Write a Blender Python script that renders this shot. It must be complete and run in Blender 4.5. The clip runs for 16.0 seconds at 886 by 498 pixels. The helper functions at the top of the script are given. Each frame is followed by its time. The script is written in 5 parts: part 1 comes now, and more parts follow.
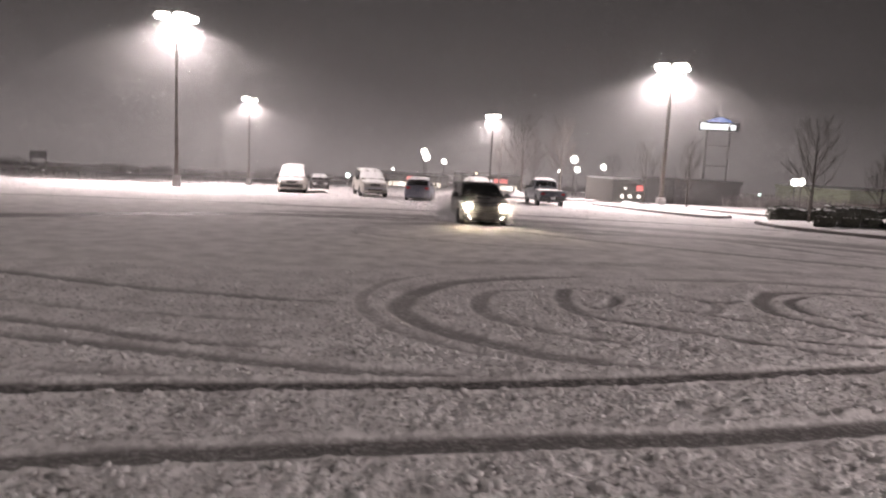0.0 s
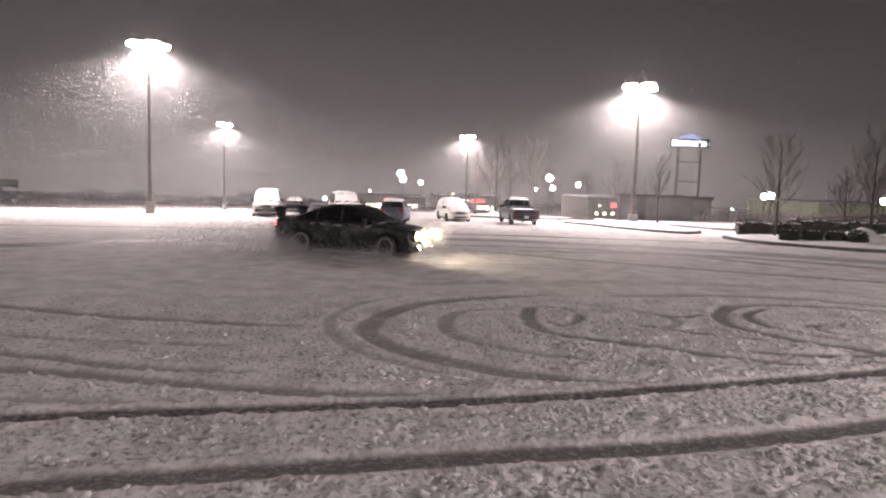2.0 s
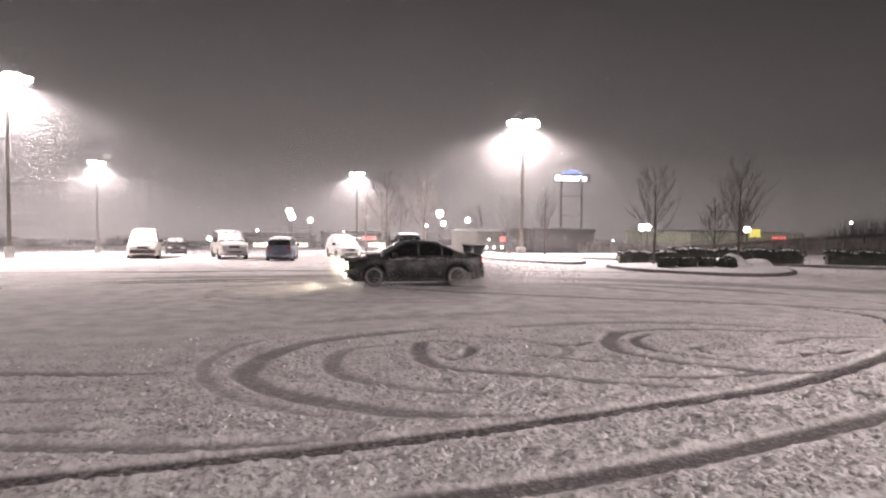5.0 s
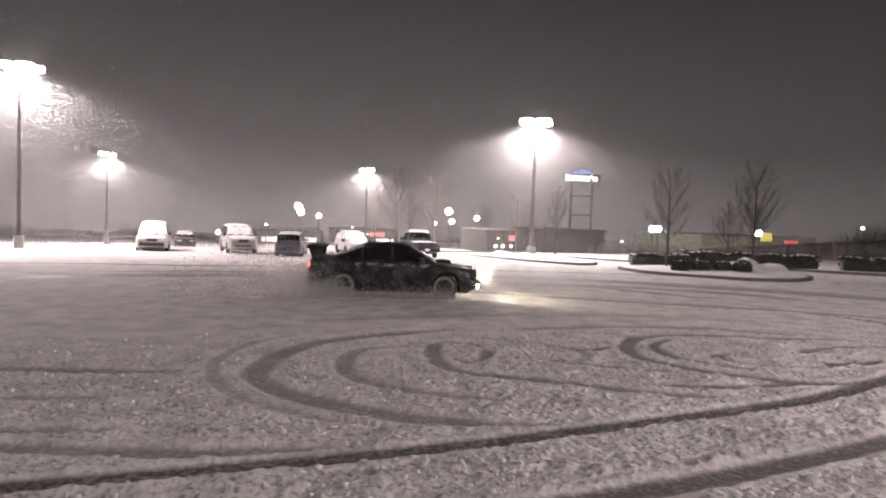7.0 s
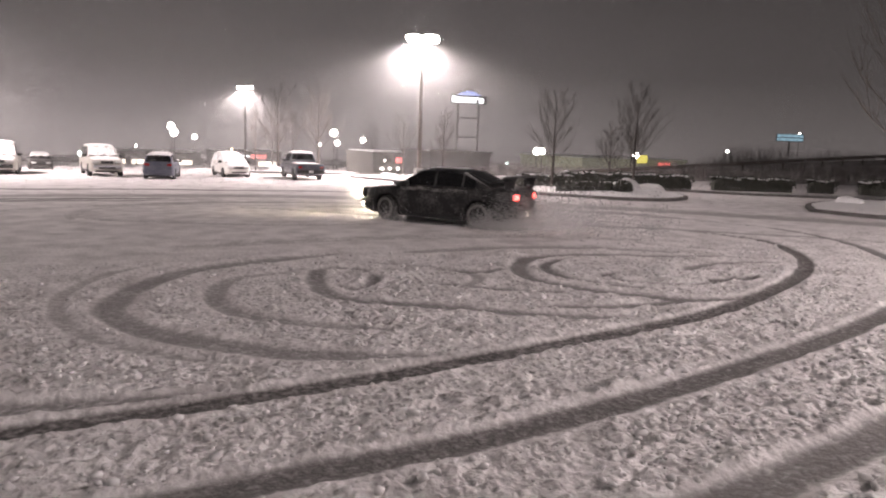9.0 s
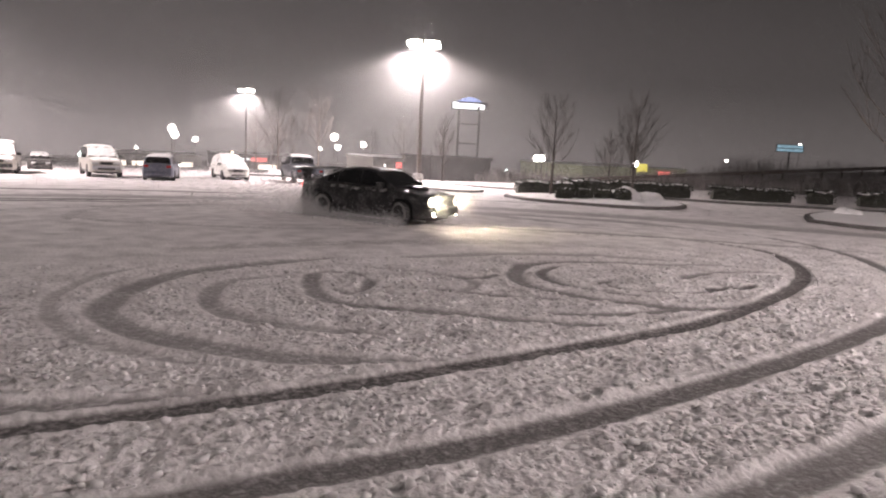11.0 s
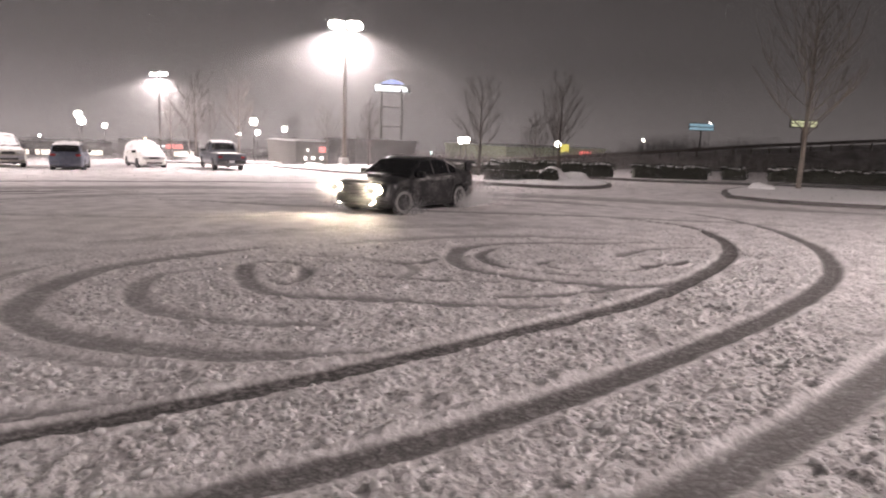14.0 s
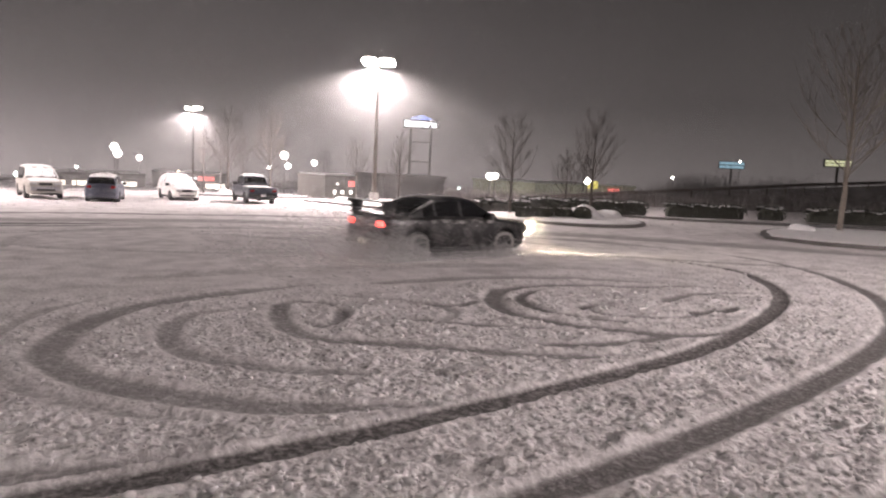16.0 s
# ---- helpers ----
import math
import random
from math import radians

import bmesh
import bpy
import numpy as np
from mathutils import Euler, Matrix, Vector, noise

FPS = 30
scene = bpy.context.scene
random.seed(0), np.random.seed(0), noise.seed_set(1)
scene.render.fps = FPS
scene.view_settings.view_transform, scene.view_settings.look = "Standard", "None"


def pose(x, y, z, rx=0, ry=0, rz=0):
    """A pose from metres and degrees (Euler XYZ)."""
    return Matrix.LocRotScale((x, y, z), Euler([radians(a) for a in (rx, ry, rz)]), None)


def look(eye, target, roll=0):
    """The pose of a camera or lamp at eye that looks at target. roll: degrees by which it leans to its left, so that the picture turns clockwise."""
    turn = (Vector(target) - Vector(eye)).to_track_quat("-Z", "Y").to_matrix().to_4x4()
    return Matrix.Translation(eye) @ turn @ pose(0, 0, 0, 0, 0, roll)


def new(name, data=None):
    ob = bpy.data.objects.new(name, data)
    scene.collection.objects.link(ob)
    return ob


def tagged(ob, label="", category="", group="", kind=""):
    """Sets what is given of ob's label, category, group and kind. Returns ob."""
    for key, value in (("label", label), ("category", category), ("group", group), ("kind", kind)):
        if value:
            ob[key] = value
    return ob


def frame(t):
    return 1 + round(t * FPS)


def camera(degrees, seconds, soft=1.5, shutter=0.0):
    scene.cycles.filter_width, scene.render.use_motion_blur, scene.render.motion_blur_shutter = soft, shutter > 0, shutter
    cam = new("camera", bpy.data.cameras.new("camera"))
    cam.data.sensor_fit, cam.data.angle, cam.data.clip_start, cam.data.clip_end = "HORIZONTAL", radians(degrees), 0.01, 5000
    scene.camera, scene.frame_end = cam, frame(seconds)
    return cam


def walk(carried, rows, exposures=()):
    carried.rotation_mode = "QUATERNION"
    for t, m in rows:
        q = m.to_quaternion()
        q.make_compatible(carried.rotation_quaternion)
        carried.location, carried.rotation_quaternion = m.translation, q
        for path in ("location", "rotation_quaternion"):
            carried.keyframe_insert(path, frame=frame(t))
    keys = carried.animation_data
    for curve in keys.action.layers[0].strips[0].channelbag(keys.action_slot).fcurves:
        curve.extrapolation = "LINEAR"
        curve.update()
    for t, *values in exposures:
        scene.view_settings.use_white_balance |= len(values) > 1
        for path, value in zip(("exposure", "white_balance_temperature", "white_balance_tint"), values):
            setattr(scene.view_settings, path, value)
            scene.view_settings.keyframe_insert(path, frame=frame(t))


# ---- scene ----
cam = camera(64.1, 16.0, 2.05, 0.5)
PATH = [
    (0, (-1.493, -0.2, 2.254), (-1.228, 1.765, 1.99), 2.9),
    (0.5, (-1.291, -0.355, 2.275), (-0.997, 1.596, 1.946), 4.8),
    (1, (-1.296, -0.453, 2.308), (-1.022, 1.511, 2.05), 2.0),
    (1.5, (-1.296, -0.465, 2.313), (-1.004, 1.498, 2.074), 1.5),
    (2, (-1.308, -0.473, 2.319), (-0.987, 1.491, 2.114), 1.8),
    (2.5, (-1.291, -0.45, 2.312), (-0.935, 1.509, 2.122), 1.7),
    (3, (-1.212, -0.393, 2.303), (-0.761, 1.544, 2.102), 1.9),
    (3.5, (-1.058, -0.307, 2.273), (-0.433, 1.583, 2.079), 1.5),
    (6, (-1.161, 0.146, 2.207), (-0.565, 2.054, 2.153), 0.8),
    (6.5, (-1.173, 0.254, 2.231), (-0.596, 2.166, 2.124), 1.9),
    (7, (-1.162, 0.274, 2.23), (-0.568, 2.181, 2.129), 1.9),
    (7.5, (-1.16, 0.271, 2.214), (-0.568, 2.177, 2.08), 1.3),
    (8, (-1.003, 0.486, 2.135), (-0.362, 2.365, 1.895), 3.4),
    (8.5, (-0.934, 0.874, 2.036), (-0.158, 2.689, 1.712), 2.7),
    (9, (-0.866, 1.007, 2.11), (0.021, 2.774, 1.805), 2.2),
    (9.5, (-0.826, 0.968, 2.091), (0.04, 2.749, 1.809), 3.2),
    (12, (-0.784, 1.047, 2.109), (0.184, 2.774, 1.82), 2.1),
    (12.5, (-0.739, 1.055, 2.111), (0.333, 2.723, 1.853), 2.1),
    (13, (-0.723, 1.089, 2.109), (0.403, 2.724, 1.865), 2.6),
    (13.5, (-0.769, 1.141, 2.109), (0.339, 2.789, 1.874), 2.2),
    (14, (-0.871, 1.318, 2.079), (0.198, 2.976, 1.753), 2.2),
    (14.5, (-0.952, 1.499, 2.096), (0.041, 3.209, 1.793), 1.8),
    (15, (-1.043, 1.567, 2.105), (0.023, 3.234, 1.81), 2.5),
    (15.5, (-1.019, 1.644, 2.1), (0.03, 3.326, 1.83), 2.0),
    (16, (-0.863, 1.767, 2.126), (0.149, 3.476, 1.893), 2.8),
]
walk(cam, [(t, look(eye, target, roll)) for t, eye, target, roll in PATH],
     exposures=[(0.0, -0.46), (1.0, -0.38), (2.5, -0.12), (3.5, -0.05), (5.8, 0.24), (6.1, 0.24), (6.5, -0.2), (7.5, -0.12), (8.5, -0.02), (9.5, 0.04), (12.0, -0.02), (12.5, 0.05), (14.0, 0.06), (14.4, 0.32), (14.7, 0.32), (15.0, -0.1), (16.0, 0.08)])

# ---- light ----
scene.view_settings.exposure = 0.0
world = bpy.data.worlds.new("night_sky")
scene.world = world
world.use_nodes = True
wn = world.node_tree.nodes
wl = world.node_tree.links
w_bg = wn["Background"]
w_co = wn.new("ShaderNodeTexCoord")
w_sep = wn.new("ShaderNodeSeparateXYZ")
w_ramp = wn.new("ShaderNodeValToRGB")
wl.new(w_co.outputs["Generated"], w_sep.inputs[0])
wl.new(w_sep.outputs["Z"], w_ramp.inputs[0])
wl.new(w_ramp.outputs[0], w_bg.inputs[0])
w_ramp.color_ramp.elements[0].position = 0.0
w_ramp.color_ramp.elements[0].color = (0.175, 0.152, 0.150, 1)
w_ramp.color_ramp.elements[1].position = 0.34
w_ramp.color_ramp.elements[1].color = (0.036, 0.032, 0.0315, 1)
w_mid = w_ramp.color_ramp.elements.new(0.09)
w_mid.color = (0.092, 0.080, 0.079, 1)
# the town's glow lies over the lot; the sky darkens towards the woods
w_side, w_mul = wn.new("ShaderNodeMapRange"), wn.new("ShaderNodeMath")
w_side.interpolation_type = "SMOOTHSTEP"
w_side.inputs["From Min"].default_value, w_side.inputs["From Max"].default_value = 0.1, 1.0
w_side.inputs["To Min"].default_value, w_side.inputs["To Max"].default_value = 1.0, 0.6
w_mul.operation = "MULTIPLY"
w_mul.inputs[1].default_value = 1.24
wl.new(w_sep.outputs["X"], w_side.inputs["Value"])
wl.new(w_side.outputs[0], w_mul.inputs[0])
wl.new(w_mul.outputs[0], w_bg.inputs[1])


# ---- materials ----
def material(name, colour, rough=0.6, metal=0.0, second=None, scale=6.0, bump=0.0, bump_scale=40.0, emit=None, power=0.0, spread=(0.35, 0.65), spec=0.5):
    """A node material: two colours mixed by noise at two scales, with fine relief."""
    m = bpy.data.materials.new(name)
    m.use_nodes = True
    n, l = m.node_tree.nodes, m.node_tree.links
    b = n["Principled BSDF"]
    b.inputs["Base Color"].default_value = (*colour, 1)
    b.inputs["Roughness"].default_value = rough
    b.inputs["Metallic"].default_value = metal
    b.inputs["Specular IOR Level"].default_value = spec
    co = n.new("ShaderNodeTexCoord")
    if second:
        a, c = n.new("ShaderNodeTexNoise"), n.new("ShaderNodeTexNoise")
        a.inputs["Scale"].default_value, c.inputs["Scale"].default_value = scale, scale * 7.3
        a.inputs["Detail"].default_value = 5
        mid = n.new("ShaderNodeMix")
        mid.inputs[0].default_value = 0.35
        l.new(co.outputs["Object"], a.inputs["Vector"])
        l.new(co.outputs["Object"], c.inputs["Vector"])
        l.new(a.outputs["Fac"], mid.inputs[2])
        l.new(c.outputs["Fac"], mid.inputs[3])
        ramp = n.new("ShaderNodeValToRGB")
        ramp.color_ramp.elements[0].position, ramp.color_ramp.elements[1].position = spread
        ramp.color_ramp.elements[0].color = (*colour, 1)
        ramp.color_ramp.elements[1].color = (*second, 1)
        l.new(mid.outputs[0], ramp.inputs[0])
        l.new(ramp.outputs[0], b.inputs["Base Color"])
    if bump:
        t, u = n.new("ShaderNodeTexNoise"), n.new("ShaderNodeBump")
        t.inputs["Scale"].default_value, t.inputs["Detail"].default_value = bump_scale, 4
        u.inputs["Strength"].default_value, u.inputs["Distance"].default_value = bump, 0.02
        l.new(co.outputs["Object"], t.inputs["Vector"])
        l.new(t.outputs["Fac"], u.inputs["Height"])
        l.new(u.outputs["Normal"], b.inputs["Normal"])
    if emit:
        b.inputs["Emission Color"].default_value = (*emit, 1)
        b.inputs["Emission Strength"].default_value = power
    return m


def glow(name, colour, power):
    return material(name, (0.8, 0.8, 0.8), 0.4, emit=colour, power=power)


def snow_ground_material():
    """Snow with wet slush and asphalt showing where the mesh says it is worn."""
    m = material("snow_ground", (0.70, 0.68, 0.68), 0.75, spec=0.2)
    n, l = m.node_tree.nodes, m.node_tree.links
    b = n["Principled BSDF"]
    co = n.new("ShaderNodeTexCoord")
    worn = n.new("ShaderNodeAttribute")
    worn.attribute_name = "worn"
    grain, patch = n.new("ShaderNodeTexNoise"), n.new("ShaderNodeTexNoise")
    grain.inputs["Scale"].default_value, grain.inputs["Detail"].default_value = 15.0, 8
    patch.inputs["Scale"].default_value, patch.inputs["Detail"].default_value = 1.7, 6
    for t in (grain, patch):
        l.new(co.outputs["Object"], t.inputs["Vector"])
    snow = n.new("ShaderNodeValToRGB")
    snow.color_ramp.elements[0].position, snow.color_ramp.elements[1].position = 0.3, 0.62
    snow.color_ramp.elements[0].color = (0.55, 0.525, 0.52, 1)
    snow.color_ramp.elements[1].color = (0.80, 0.77, 0.765, 1)
    l.new(patch.outputs["Fac"], snow.inputs[0])
    slush = n.new("ShaderNodeValToRGB")
    slush.color_ramp.elements[0].position, slush.color_ramp.elements[1].position = 0.42, 0.72
    slush.color_ramp.elements[0].color = (0.095, 0.089, 0.087, 1)
    slush.color_ramp.elements[1].color = (0.32, 0.305, 0.30, 1)
    l.new(grain.outputs["Fac"], slush.inputs[0])
    # clods and pits of churned snow
    cells = n.new("ShaderNodeTexVoronoi")
    cells.inputs["Scale"].default_value = 11.0
    cells.feature = "SMOOTH_F1"
    warp = n.new("ShaderNodeVectorMath")
    warp.operation = "MULTIPLY_ADD"
    fine = n.new("ShaderNodeTexNoise")
    fine.inputs["Scale"].default_value, fine.inputs["Detail"].default_value = 9.0, 4
    l.new(co.outputs["Object"], fine.inputs["Vector"])
    l.new(fine.outputs["Color"], warp.inputs[0])
    warp.inputs[1].default_value = (0.16, 0.16, 0.16)
    l.new(co.outputs["Object"], warp.inputs[2])
    l.new(warp.outputs[0], cells.inputs["Vector"])
    loose = n.new("ShaderNodeAttribute")
    loose.attribute_name = "loose"
    pits = n.new("ShaderNodeMapRange")
    pits.inputs["From Min"].default_value, pits.inputs["From Max"].default_value = 0.50, 0.72
    pits.inputs["To Max"].default_value = 0.9
    l.new(grain.outputs["Fac"], pits.inputs["Value"])
    pit = n.new("ShaderNodeMath")
    pit.operation = "MULTIPLY"
    l.new(pits.outputs[0], pit.inputs[0])
    l.new(loose.outputs["Fac"], pit.inputs[1])
    # loose snow goes darker where the grain noise is high
    speckled = n.new("ShaderNodeMix")
    speckled.data_type = "RGBA"
    speckled.inputs["B"].default_value = (0.13, 0.12, 0.116, 1)
    l.new(pit.outputs[0], speckled.inputs["Factor"])
    l.new(snow.outputs[0], speckled.inputs["A"])
    lump = n.new("ShaderNodeMath")
    lump.operation = "MULTIPLY"
    l.new(cells.outputs["Distance"], lump.inputs[0])
    l.new(loose.outputs["Fac"], lump.inputs[1])
    heap = n.new("ShaderNodeMath")
    heap.operation = "MULTIPLY_ADD"
    l.new(lump.outputs[0], heap.inputs[0])
    heap.inputs[1].default_value = -1.6
    l.new(grain.outputs["Fac"], heap.inputs[2])
    # the wear's edge is broken up by the grain
    add = n.new("ShaderNodeMath")
    add.operation = "MULTIPLY_ADD"
    l.new(grain.outputs["Fac"], add.inputs[0])
    add.inputs[1].default_value = 1.1
    l.new(worn.outputs["Fac"], add.inputs[2])
    edge = n.new("ShaderNodeMapRange")
    edge.inputs["From Min"].default_value, edge.inputs["From Max"].default_value = 0.62, 1.22
    l.new(add.outputs[0], edge.inputs["Value"])
    mix = n.new("ShaderNodeMix")
    mix.data_type = "RGBA"
    l.new(edge.outputs[0], mix.inputs["Factor"])
    l.new(speckled.outputs["Result"], mix.inputs["A"])
    l.new(slush.outputs[0], mix.inputs["B"])
    l.new(mix.outputs["Result"], b.inputs["Base Color"])
    gloss = n.new("ShaderNodeMapRange")
    gloss.inputs["To Min"].default_value, gloss.inputs["To Max"].default_value = 0.85, 0.6
    l.new(edge.outputs[0], gloss.inputs["Value"])
    l.new(gloss.outputs[0], b.inputs["Roughness"])
    bump = n.new("ShaderNodeBump")
    bump.inputs["Strength"].default_value, bump.inputs["Distance"].default_value = 0.65, 0.06
    l.new(heap.outputs[0], bump.inputs["Height"])
    l.new(bump.outputs["Normal"], b.inputs["Normal"])
    return m


SNOW_GROUND = snow_ground_material()
SNOW = material("settled_snow", (0.86, 0.85, 0.85), 0.75, second=(0.74, 0.73, 0.73), scale=4, bump=0.4, bump_scale=25)
CLOD_SNOW = material("churned_snow", (0.62, 0.60, 0.595), 0.85, second=(0.74, 0.72, 0.715), scale=3, spec=0.15)
FLAKE = material("snow_flake", (0.9, 0.9, 0.9), 0.9, spec=0.1)


def powder_material(name, cover):
    """Fine airborne snow: thin wisps that scatter a little of the light both ways."""
    m = bpy.data.materials.new(name)
    m.use_nodes = True
    n, l = m.node_tree.nodes, m.node_tree.links
    n.remove(n["Principled BSDF"])
    clear, white, back = n.new("ShaderNodeBsdfTransparent"), n.new("ShaderNodeBsdfDiffuse"), n.new("ShaderNodeBsdfTranslucent")
    both, mix = n.new("ShaderNodeMixShader"), n.new("ShaderNodeMixShader")
    white.inputs[0].default_value = back.inputs[0].default_value = (0.9, 0.9, 0.9, 1)
    mix.inputs[0].default_value = cover
    l.new(white.outputs[0], both.inputs[1])
    l.new(back.outputs[0], both.inputs[2])
    l.new(clear.outputs[0], mix.inputs[1])
    l.new(both.outputs[0], mix.inputs[2])
    l.new(mix.outputs[0], n["Material Output"].inputs[0])
    return m


HAZE = powder_material("fine_snow_haze", 0.08)
SPRAY = powder_material("thrown_powder_snow", 0.3)
CONCRETE = material("concrete", (0.30, 0.29, 0.28), 0.85, second=(0.20, 0.19, 0.18), scale=5, bump=0.3)
POLE_PAINT = material("bronze_paint", (0.11, 0.09, 0.075), 0.5, second=(0.075, 0.06, 0.05), scale=3, bump=0.1)
KERB = material("wet_kerb", (0.16, 0.15, 0.145), 0.7, second=(0.08, 0.075, 0.07), scale=3, bump=0.3)
BARK = material("bark", (0.060, 0.050, 0.044), 0.9, second=(0.11, 0.095, 0.085), scale=12, bump=0.5, bump_scale=60)
PALE_BARK = material("pale_bark", (0.27, 0.235, 0.20), 0.85, second=(0.16, 0.14, 0.12), scale=9, bump=0.4, bump_scale=60)
LEAF = material("evergreen_leaf", (0.030, 0.033, 0.024), 0.7, second=(0.055, 0.055, 0.042), scale=9)
# brush colour is lightened to include the pale haze hanging before it
BRUSH = material("haze_paled_brush", (0.34, 0.31, 0.30), 0.95, second=(0.14, 0.125, 0.118), scale=0.6, bump=0.6, bump_scale=3)
RUBBER = material("tyre_rubber", (0.018, 0.018, 0.018), 0.75, second=(0.05, 0.05, 0.05), scale=8, bump=0.2)
RIM = material("alloy_rim", (0.50, 0.49, 0.48), 0.6, metal=0.1, second=(0.28, 0.27, 0.27), scale=14)
TRIM = material("black_trim", (0.015, 0.015, 0.016), 0.5, second=(0.03, 0.03, 0.03), scale=9)
CHROME = material("chrome", (0.6, 0.6, 0.6), 0.15, metal=1.0)
GLASS_DARK = material("tinted_glass", (0.008, 0.008, 0.010), 0.06, second=(0.02, 0.02, 0.02), scale=2)
PLATE = material("plate_white", (0.65, 0.66, 0.68), 0.5)
LENS_RED = material("red_lens", (0.35, 0.02, 0.02), 0.25)
LENS_CLEAR = material("clear_lens", (0.55, 0.55, 0.55), 0.15, second=(0.4, 0.4, 0.4), scale=20)
LAMP_WHITE = glow("lamp_lens", (1.0, 0.93, 0.87), 30.0)
FAR_WHITE = glow("far_lamp_lens", (1.0, 0.92, 0.86), 14.0)
WALL_WHITE = glow("wall_lamp_lens", (1.0, 0.92, 0.86), 4.0)
FAR_COOL = glow("cool_lamp_lens", (0.78, 1.0, 0.95), 10.0)
FAR_WARM = glow("warm_lamp_lens", (1.0, 0.75, 0.5), 6.0)
SIGN_WHITE = glow("lit_sign_white", (0.95, 0.97, 1.0), 2.2)
SIGN_BLUE = glow("lit_sign_blue", (0.10, 0.24, 0.75), 0.9)
SIGN_RED = glow("lit_sign_red", (1.0, 0.12, 0.10), 1.3)
SIGN_YELLOW = glow("lit_sign_yellow", (0.9, 0.75, 0.12), 0.9)
SIGN_CREAM = glow("lit_sign_cream", (0.85, 0.85, 0.5), 0.7)
SIGN_TEAL = glow("lit_sign_teal", (0.35, 0.6, 0.75), 0.6)
HEAD_LIGHT = glow("headlight_glow", (1.0, 0.83, 0.60), 2200.0)
HEAD_RIM = glow("headlight_lens_glow", (1.0, 0.84, 0.62), 5.0)
FOG_LIGHT = glow("fog_light_glow", (1.0, 0.86, 0.66), 120.0)
TAIL_LIGHT = glow("tail_light_glow", (1.0, 0.035, 0.02), 4.0)
# the lamplight on the rear plate is put into the plate as emission
GLOWING_PLATE = glow("lit_plate_glow", (1.0, 0.72, 0.35), 0.16)


# ---- building helpers ----
def mesh_of(name, verts, faces, mat=None, smooth=False):
    me = bpy.data.meshes.new(name)
    me.from_pydata([tuple(v) for v in verts], [], [tuple(f) for f in faces])
    if mat:
        me.materials.append(mat)
    if smooth:
        me.polygons.foreach_set("use_smooth", [True] * len(me.polygons))
    me.update()
    return me


def part(name, bm, mat, parent=None, label="", smooth=False, m=None):
    """Links a bmesh as one mesh object under a thing or a part."""
    me = bpy.data.meshes.new(name)
    bmesh.ops.recalc_face_normals(bm, faces=bm.faces)
    bm.to_mesh(me)
    bm.free()
    me.materials.append(mat)
    if smooth:
        me.polygons.foreach_set("use_smooth", [True] * len(me.polygons))
    ob = new(name, me)
    ob.parent = parent
    if m is not None:
        ob.matrix_basis = m
    if label:
        tagged(ob, label)
    return ob


def thing(name, m, label, category, group="", kind=""):
    e = new(name)
    e.matrix_basis = m
    return tagged(e, label, category, group, kind)


def box(bm, x0, x1, y0, y1, z0, z1, bevel=0.0, seg=2):
    c = bmesh.ops.create_cube(bm, size=1.0, matrix=Matrix.Translation(((x0 + x1) / 2, (y0 + y1) / 2, (z0 + z1) / 2)) @ Matrix.Diagonal((x1 - x0, y1 - y0, z1 - z0, 1)))
    if bevel:
        es = list({e for v in c["verts"] for e in v.link_edges})
        bmesh.ops.bevel(bm, geom=es, offset=bevel, segments=seg, affect="EDGES", profile=0.5)
    return bm


def boxed(*a, **k):
    return box(bmesh.new(), *a, **k)


def tube(bm, pts, radii, sides=8, cap=True):
    """A tapered tube along points."""
    rings = []
    for i, p in enumerate(pts):
        p = Vector(p)
        d = (Vector(pts[min(i + 1, len(pts) - 1)]) - Vector(pts[max(i - 1, 0)])).normalized()
        a = d.orthogonal().normalized()
        b = d.cross(a)
        rings.append([bm.verts.new(p + radii[i] * (math.cos(s) * a + math.sin(s) * b)) for s in [2 * math.pi * k / sides for k in range(sides)]])
    for r, q in zip(rings, rings[1:]):
        for k in range(sides):
            bm.faces.new((r[k], r[(k + 1) % sides], q[(k + 1) % sides], q[k]))
    if cap:
        bm.faces.new(rings[0][::-1])
        bm.faces.new(rings[-1])
    return bm


def lathe(bm, profile, sides=20, axis="Z"):
    """Turns (radius, height) pairs about an axis."""
    rings = []
    for r, h in profile:
        ring = []
        for k in range(sides):
            a = 2 * math.pi * k / sides
            v = (r * math.cos(a), r * math.sin(a), h) if axis == "Z" else (r * math.cos(a), h, r * math.sin(a))
            ring.append(bm.verts.new(v))
        rings.append(ring)
    for r, q in zip(rings, rings[1:]):
        for k in range(sides):
            bm.faces.new((r[k], r[(k + 1) % sides], q[(k + 1) % sides], q[k]))
    bm.faces.new(rings[0][::-1])
    bm.faces.new(rings[-1])
    return bm


# ---- ground ----
def ground_z(y):
    """The lot falls gently away from the open middle."""
    r = max(0.0, min(y, 72.0) - 20.0)
    s = max(0.0, min(y, 1500.0) - 48.0)
    return -0.022 * (r * r / 8 if r < 4 else r - 2) - 0.036 * (s * s / 16 if s < 8 else s - 4)


def spline(points, step=0.07):
    """A smooth curve through a few plan points."""
    p = [Vector((*q, 0)) for q in points]
    p = [2 * p[0] - p[1]] + p + [2 * p[-1] - p[-2]]
    out = []
    for a, b, c, d in zip(p, p[1:], p[2:], p[3:]):
        n = max(2, int((c - b).length / step))
        for i in range(n):
            t = i / n
            out.append(0.5 * ((2 * b) + (c - a) * t + (2 * a - 5 * b + 4 * c - d) * t * t + (3 * b - 3 * c + d - a) * t ** 3))
    return np.array([(v.x, v.y) for v in out])


